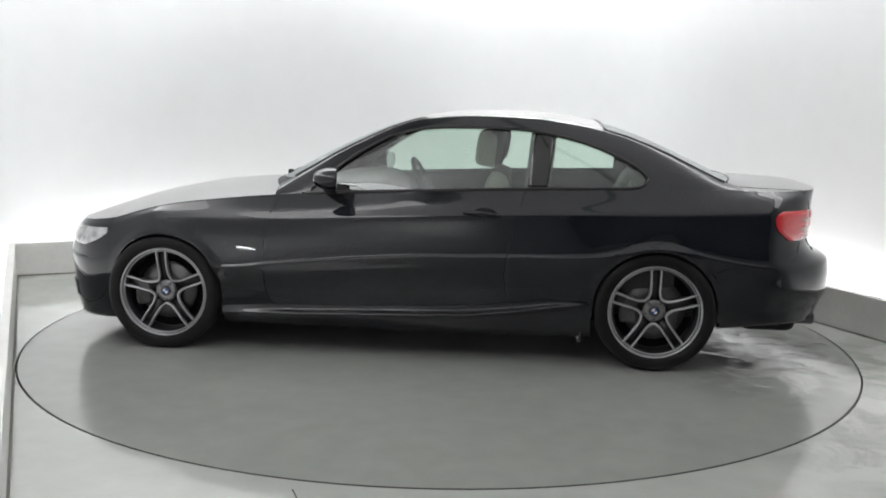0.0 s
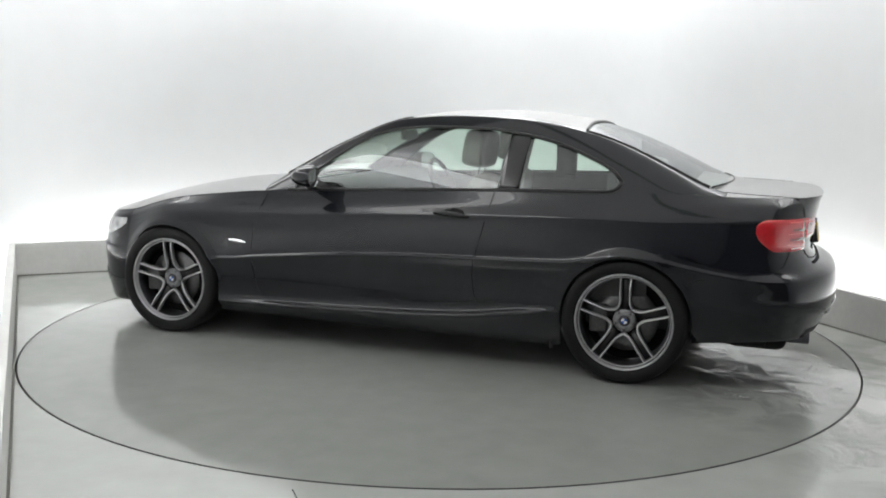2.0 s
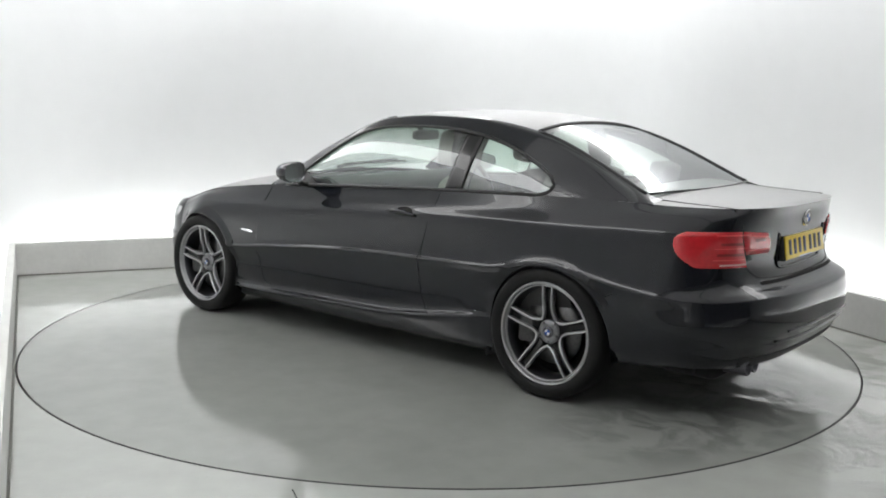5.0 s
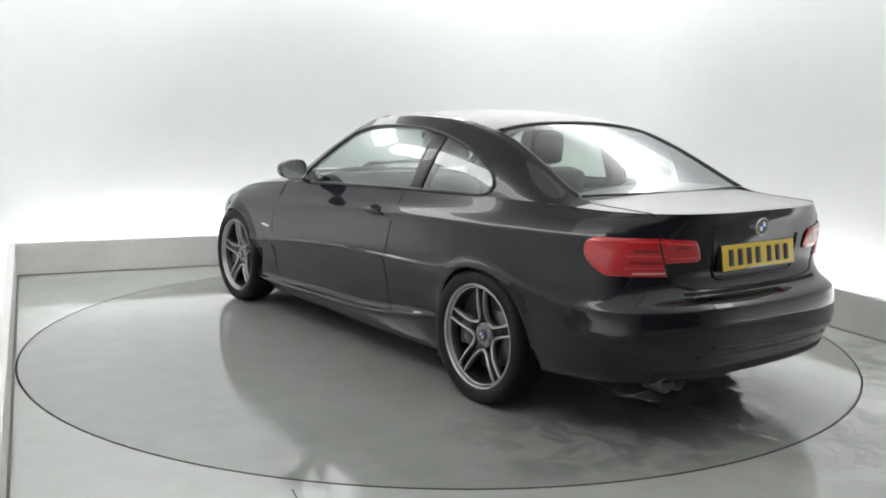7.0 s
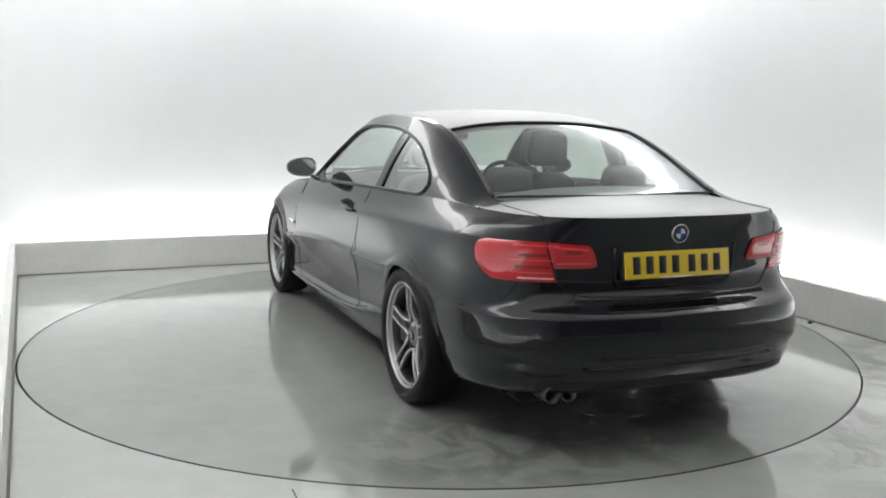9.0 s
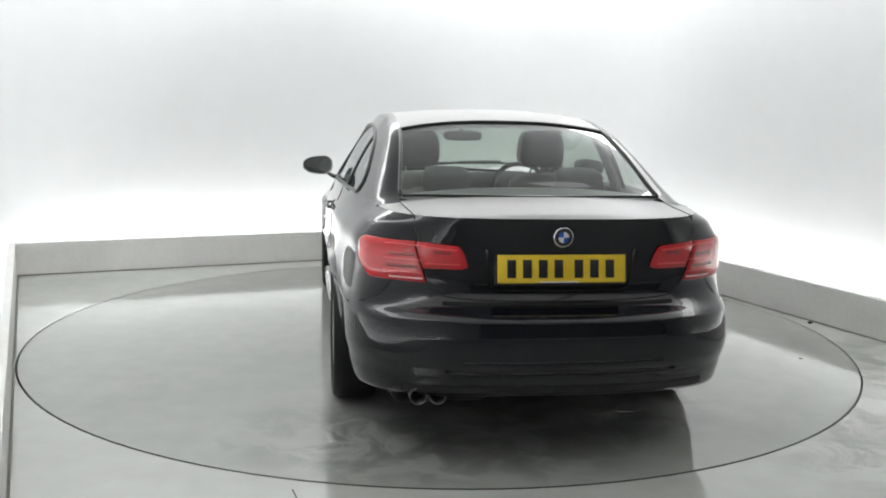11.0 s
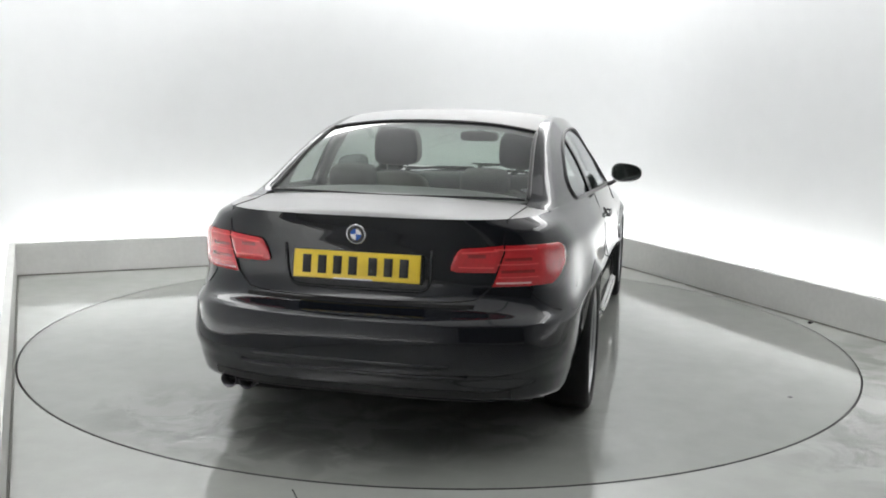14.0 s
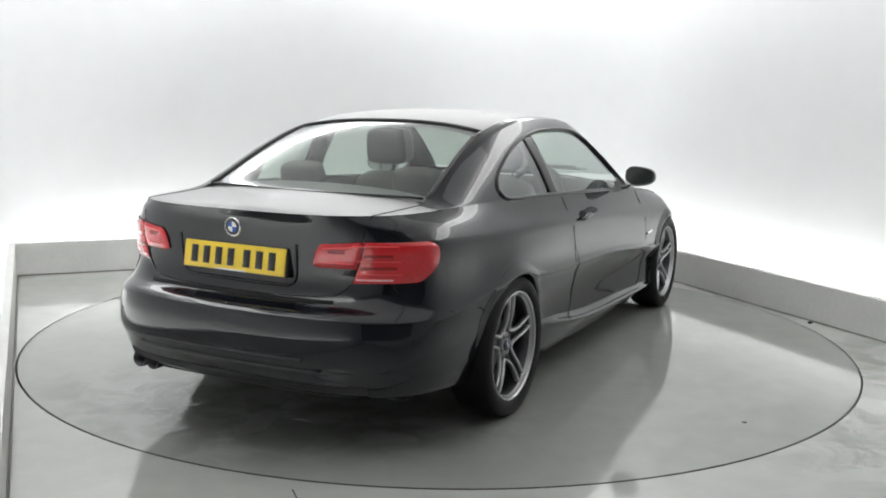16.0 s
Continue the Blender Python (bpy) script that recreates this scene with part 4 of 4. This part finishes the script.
def build_flanks():
    for s in (1, -1):
        # door shut lines
        skin_line("panel_gap", [side_pt(x, z, s) for x, z in ((2.10, .885), (2.135, .80), (2.16, .70), (2.175, .58), (2.178, .48), (2.17, .38), (2.14, .30), (2.08, .265))], 0.0022, M_GAP)
        skin_line("panel_gap", [side_pt(x, z, s) for x, z in ((.725, .955), (.738, .90), (.760, .80), (.785, .70), (.812, .60), (.825, .50), (.815, .40), (.78, .33), (.74, .302))], 0.0022, M_GAP)
        skin_line("panel_gap", [side_pt(x, RAIL_F[2][1](x) + .012, s) for x in np.linspace(.76, 2.10, 24)], 0.0022, M_GAP)
        # bonnet shut line
        pts = [side_pt(x, RAIL_F[-1][1](x) - .004, s) for x in np.linspace(2.08, 3.08, 20)]
        skin_line("panel_gap", pts, 0.0022, M_GAP)
        # door handle
        zc = .832
        rows = []
        for i in range(17):
            t = i / 16
            x = .848 + .205 * t
            z = zc + .006 * math.sin(t * math.pi) + .012 * (t - .5)
            b = at_height("side", x, z).y + .006 + .022 * math.sin(math.pi * t) ** 0.5
            h = .006 + .009 * math.sin(math.pi * min(1, t * 1.15)) ** 0.6
            rows.append([Vector((x, s * (b + .009 * math.cos(a)), z + h * math.sin(a))) for a in np.linspace(0, 2 * math.pi, 10, endpoint=False)])
        handle = part("door_handle", grid_bm(rows, closed=True), M_PAINT, car, "black bar door handle")
        # hollow behind the handle: its shade as a black patch on the skin
        rows = []
        for i in range(13):
            t = i / 12
            x = .875 + .125 * t
            hh = .024 * math.sin(math.pi * t) ** 0.5
            rows.append([side_pt(x, zc + .008 + d * hh, s, .0025) for d in (-1, -.5, 0, .5, 1)])
        part("handle_shade", grid_bm(rows), M_GAP, handle, "black patch for the shaded hollow behind the handle")
        # side repeater
        rows = []
        for i in range(9):
            t = i / 8
            x = 2.212 + .112 * t
            z = .597 + .010 * (t - .5)
            hh = .009 * math.sin(math.pi * (0.08 + .84 * t)) ** 0.4
            rows.append([side_pt(x, z + d * hh, s, .002 + .006 * (1 - d * d)) for d in (-1, -.6, 0, .6, 1)])
        part("side_repeater", grid_bm(rows), M_CHROME, car, "bright slim side repeater")
        # mirror
        build_mirror(s)
        # headlamp
        rows = []
        for i in range(13):
            f = i / 12
            row = []
            for k in range(9):
                g = k / 8
                u = .03 + .60 * f
                zt = .672 - .012 * f
                zb = .64 - .085 * min(1, f / .35) ** .7 + .02 * f
                rim = min(1, min(f, 1 - f) * 8, min(g, 1 - g) * 5)
                p = at_height("front", u, zb + (zt - zb) * g, .006 * rim ** .5 + .001)
                row.append(Vector((p.x, s * p.y, p.z)))
            rows.append(row)
        lamp = part("headlamp", grid_bm(rows), M_HEAD, car, "clear headlamp with pale reflector")
        # front bumper intake
        rows = []
        for i in range(9):
            row = []
            for k in range(5):
                p = at_height("front", .38 + .30 * i / 8, .24 + .09 * k / 4, .003)
                row.append(Vector((p.x, s * p.y, p.z)))
            rows.append(row)
        part("bumper_intake", grid_bm(rows), M_PLASTIC, car, "black bumper intake")
        # mud guard edges behind the wheels
        for x in (.385, ):
            part("mud_flap", box_bm(x, x + .012, min(s * .66, s * .80), max(s * .66, s * .80), .13, .26, .004), M_PLASTIC, car, "small black mud flap")


def build_mirror(s):
    """Door mirror: rounded shell, stalk and glass."""
    c = Vector((1.785, s * .925, 1.003))
    rows = []
    for i in range(15):
        t = i / 14
        x = -.045 + .135 * t                     # towards the front
        k = max(0.0, 1 - (max(t - .12, 0) / .88) ** 2.4) ** 0.5 if t > .12 else .96 + .04 * t / .12
        row = []
        for a in np.linspace(0, 2 * math.pi, 24, endpoint=False):
            ca, sa = math.cos(a), math.sin(a)
            yy = .098 * k * math.copysign(abs(ca) ** .72, ca)
            zz = .060 * k * math.copysign(abs(sa) ** .78, sa)
            zz *= 1 - .16 * (yy / .098) * 1
            row.append(c + Vector((x + .018 * yy / .098 * -1, s * yy, zz)))
        rows.append(row)
    bm = grid_bm(rows, closed=True)
    bmesh.ops.recalc_face_normals(bm, faces=bm.faces)
    shell = part("door_mirror", bm, M_PAINT, car, "glossy black door mirror shell")
    rows = []
    for q in (1.0, .94, .9, .5, .01):
        row = []
        for a in np.linspace(0, 2 * math.pi, 24, endpoint=False):
            ca, sa = math.cos(a), math.sin(a)
            yy = .095 * q * math.copysign(abs(ca) ** .72, ca)
            zz = .057 * q * math.copysign(abs(sa) ** .78, sa) * (1 - .16 * yy / .098)
            row.append(c + Vector((-.044 + .006 * (q < .95) - .018 * yy / .098, s * yy, zz)))
        rows.append(row)
    part("mirror_glass", grid_bm(rows, closed=True), M_MIRROR, shell, "dark mirror glass")
    # stalk
    foot = Vector((1.80, s * .785, .925))
    rows = []
    for i in range(9):
        t = i / 8
        p = foot.lerp(c + Vector((.015, -s * .06, -.045)), t) + Vector((0, 0, -.012 * math.sin(math.pi * t)))
        rows.append([p + Vector((.045 * math.cos(a) * (1 - .25 * t), 0, .014 * math.sin(a) + .004 * math.cos(a))) for a in np.linspace(0, 2 * math.pi, 12, endpoint=False)])
    part("mirror_stalk", grid_bm(rows, closed=True), M_TRIM, shell, "black mirror stalk")
    # corner plate where the glass meets the pillar
    rows = []
    for i in range(7):
        x = 1.70 + .215 * i / 6
        zb = BELT_Z(x) - .002
        zt = min(DLO(x), zb + .02 + .10 * i / 6)
        rows.append([Vector((x, s * (side_y(x, zb + (zt - zb) * k / 3) - .004), zb + (zt - zb) * k / 3)) for k in range(4)])
    part("mirror_plate", grid_bm(rows), M_TRIM, shell, "black corner plate")


M_MIRROR = mat("mirror_silver", (0.35, 0.36, 0.37), 0.06, metal=1.0)


# ---------------------------------------------------------------- cabin
def rounded_slab(w, h, d, r, taper=0.0, bulge=0.0, n=10):
    """Upholstered slab: width along y, height along z, depth along x, base at z = 0."""
    bm = box_bm(-d / 2, d / 2, -w / 2, w / 2, 0, h)
    bmesh.ops.subdivide_edges(bm, edges=list(bm.edges), cuts=5, use_grid_fill=True)
    for v in bm.verts:
        f = v.co.z / h
        v.co.y *= 1 - taper * f
        v.co.x += bulge * (1 - (2 * v.co.y / w) ** 2) * math.sin(math.pi * f) * (1 if v.co.x > 0 else .4)
    for _ in range(7):
        bmesh.ops.smooth_vert(bm, verts=bm.verts, factor=0.5, use_axis_x=True, use_axis_y=True, use_axis_z=True)
    return bm


def build_cabin_inside():
    tub = box_bm(-.35, 2.0, -.74, .74, .28, .34, .01)
    part("cabin_floor", tub, M_DARKIN, car, "dark cabin floor")
    for s in (1, -1):
        rows = []
        for x in np.linspace(-.1, 1.95, 20):
            rows.append([Vector((x, s * (at_height("side", x, z).y - .06), z)) for z in np.linspace(.34, BELT_Z(x) - .012, 6)] + [Vector((x, s * (BELT_Y(x) - .012), BELT_Z(x) - .006))])
        part("door_card", grid_bm(rows), M_DARKIN, car, "dark door trim")
        # front seat
        y = s * .37
        bm = rounded_slab(.50, .14, .52, .04)
        bm.transform(pose(1.20, y, .44, 0, -8))
        seat = part("front_seat", bm, M_CREAM, car, "pale leather front seat")
        bm = rounded_slab(.50, .56, .15, .05, .16, -.03)
        bm.transform(pose(1.02, y, .48, 0, -14))
        # matching seats: the right back's shade is put into its grey
        part("seat_back", bm, M_CREAM if s > 0 else M_GREYIN, seat, "leather seat back")
        # headrest back coloured dark for its backlit shade, pad left pale
        bm = rounded_slab(.275, .215, .12, .04, .10, 0)
        bm.transform(pose(.925, y, 1.060, 0, -8))
        rest = part("headrest", bm, M_DARKIN, seat, "headrest back, darkened for its backlit shade")
        bm = rounded_slab(.290, .215, .15, .04, .10, 0)
        bm.transform(pose(.962, y, 1.060, 0, -8))
        part("headrest_pad", bm, M_CREAM, rest, "pale leather headrest pad")
        for d in (-.06, .06):
            part("headrest_post", tube_bm([(.935, y + d, 1.00), (.92, y + d, 1.09)], .006, 8), M_CHROME, seat)
        # rear seat back with raised headrest, cabin shade put into their darker colours
        bm = rounded_slab(.52, .60, .16, .05, .08, .02)
        bm.transform(pose(.22, s * .33, .46, 0, -20))
        rear = part("rear_seat", bm, M_CREAM_DIM, car, "cream leather rear seat back, darkened for the dim cabin")
        bm = rounded_slab(.25, .115, .12, .04, .1, 0)
        bm.transform(pose(.02, s * .33, 1.005, 0, -15))
        part("headrest", bm, M_GREYIN, rear, "leather rear headrest, darkened for the dim cabin")
    part("rear_bench", box_bm(.20, .70, -.62, .62, .40, .54, .05, 3), M_CREAM, car, "pale leather rear bench")
    part("parcel_shelf", box_bm(-.42, .06, -.62, .62, .985, 1.005, .008), M_DARKIN, car, "dark parcel shelf")
    # headliner under the roof
    rows = []
    for x in np.linspace(.30, 1.38, 14):
        yr = RAIL_Y(x) * .93
        rows.append([Vector((x, yr * g, max(TOP_Z(x), RAIL_Z(x)) + (RAIL_Z(x) - TOP_Z(x)) * abs(g) ** 2.6 - .028)) for g in np.linspace(-1, 1, 15)])
    part("headliner", grid_bm(rows), M_HEADLINER, car, "pale grey headliner")
    # dashboard
    rows = []
    prof = [(1.62, .60), (1.56, .80), (1.58, .90), (1.66, .955), (1.80, .965), (1.98, .945), (2.10, .92)]
    for y in np.linspace(-.73, .73, 15):
        hump = .03 * math.exp(-((y + .37) / .16) ** 2)
        rows.append([Vector((x, y, z + (hump if 1.57 < x < 1.75 else 0))) for x, z in prof])
    part("dashboard", grid_bm(rows), M_DARKIN, car, "dark dashboard")
    # steering wheel on the right
    m = pose(1.42, -.37, .88, 0, -65, 0)
    ring = []
    for a in np.linspace(0, 2 * math.pi, 33):
        ring.append((.18 * math.cos(a), .18 * math.sin(a), 0))
    bm = tube_bm(ring, .016, 8)
    bm.transform(m)
    sw = part("steering_wheel", bm, M_DARKIN, car, "black leather steering wheel")
    bm = box_bm(-.05, .05, -.16, .16, -.02, .02, .015)
    bm.transform(m)
    part("wheel_spokes", bm, M_DARKIN, sw)
    # interior mirror
    bm = rounded_slab(.25, .065, .035, .02)
    bm.transform(pose(1.53, 0, 1.185))
    im = part("rear_view_mirror", bm, M_DARKIN, car, "dark rear-view mirror")
    part("mirror_arm", tube_bm([(1.545, 0, 1.235), (1.60, 0, 1.265)], .012, 8), M_DARKIN, im)
    # inner pillars
    for s in (1, -1):
        rows = []
        for k in range(7):
            z = .93 + (1.30 - .93) * k / 6
            xc = .66 - .10 * (z - .96)
            y = side_y(xc, z) - .035
            rows.append([Vector((xc + d, s * y, z)) for d in (-.07, 0, .07)])
        part("inner_pillar", thick(grid_bm(rows), .015), M_GREYIN, car, "grey inner pillar trim")
        rows = []
        for x in np.linspace(-.30, .14, 10):
            zt = RAIL_Z(x) - .02
            rows.append([Vector((x, s * (side_y(x, z) - .03), z)) for z in np.linspace(.98, max(zt, .985), 5)])
        part("inner_pillar", grid_bm(rows), M_GREYIN, car, "grey rear pillar trim")


def build_wipers():
    """Scuttle panel and parked wipers at the foot of the windscreen."""
    rows = []
    for y in np.linspace(-.66, .66, 23):
        x = 2.25 - .20 * (y / .7) ** 2
        z = HOOD_Z(2.2) - .035 * abs(y / .66) ** 2.4
        rows.append([Vector((x - .10, y, z + .028)), Vector((x - .02, y, z + .012)), Vector((x + .03, y, z + .006))])
    part("scuttle_panel", thick(grid_bm(rows), .006), M_PLASTIC, car, "matt black scuttle panel")
    for y0, y1 in ((.62, .02), (.12, -.50)):
        a = Vector((2.235 - .20 * (y0 / .7) ** 2, y0, HOOD_Z(2.2) - .035 * abs(y0 / .66) ** 2.4 + .028))
        arm = [a + Vector((-.02, 0, 0)), a + Vector((-.05, -.03, .022)), a + Vector((-.09, -.25, .045)), a + Vector((-.10, -.50, .050))]
        ob = part("wiper_arm", tube_bm(arm, .008, 8), M_PLASTIC, car, "black wiper arm")
        part("wiper_pivot", lathe_bm([(.0001, .04), (.014, .038), (.018, .03), (.018, 0)], 16, "Z"), M_PLASTIC, ob).matrix_basis = pose(*(a + Vector((-.02, 0, -.012))))
        blade = [a + Vector((-.115 + .02 * abs(t - .5), .04 - .62 * t, .038)) for t in np.linspace(0, 1, 9)]
        part("wiper_blade", tube_bm(blade, .007, 6), M_GAP, ob, "black rubber wiper blade")


build_wipers()
build_tail_lamps()
build_rear()
build_flanks()
build_cabin_inside()



# ---------------------------------------------------------------- movement
def motions():
    rows = [(t, pose(0, 0, 0, 0, 0, a) @ pose(CAR_X, CAR_Y, 0)) for t, a in TURN]
    walk(car, rows)
    walk(turntable, [(t, pose(0, 0, 0, 0, 0, a)) for t, a in TURN])


motions()
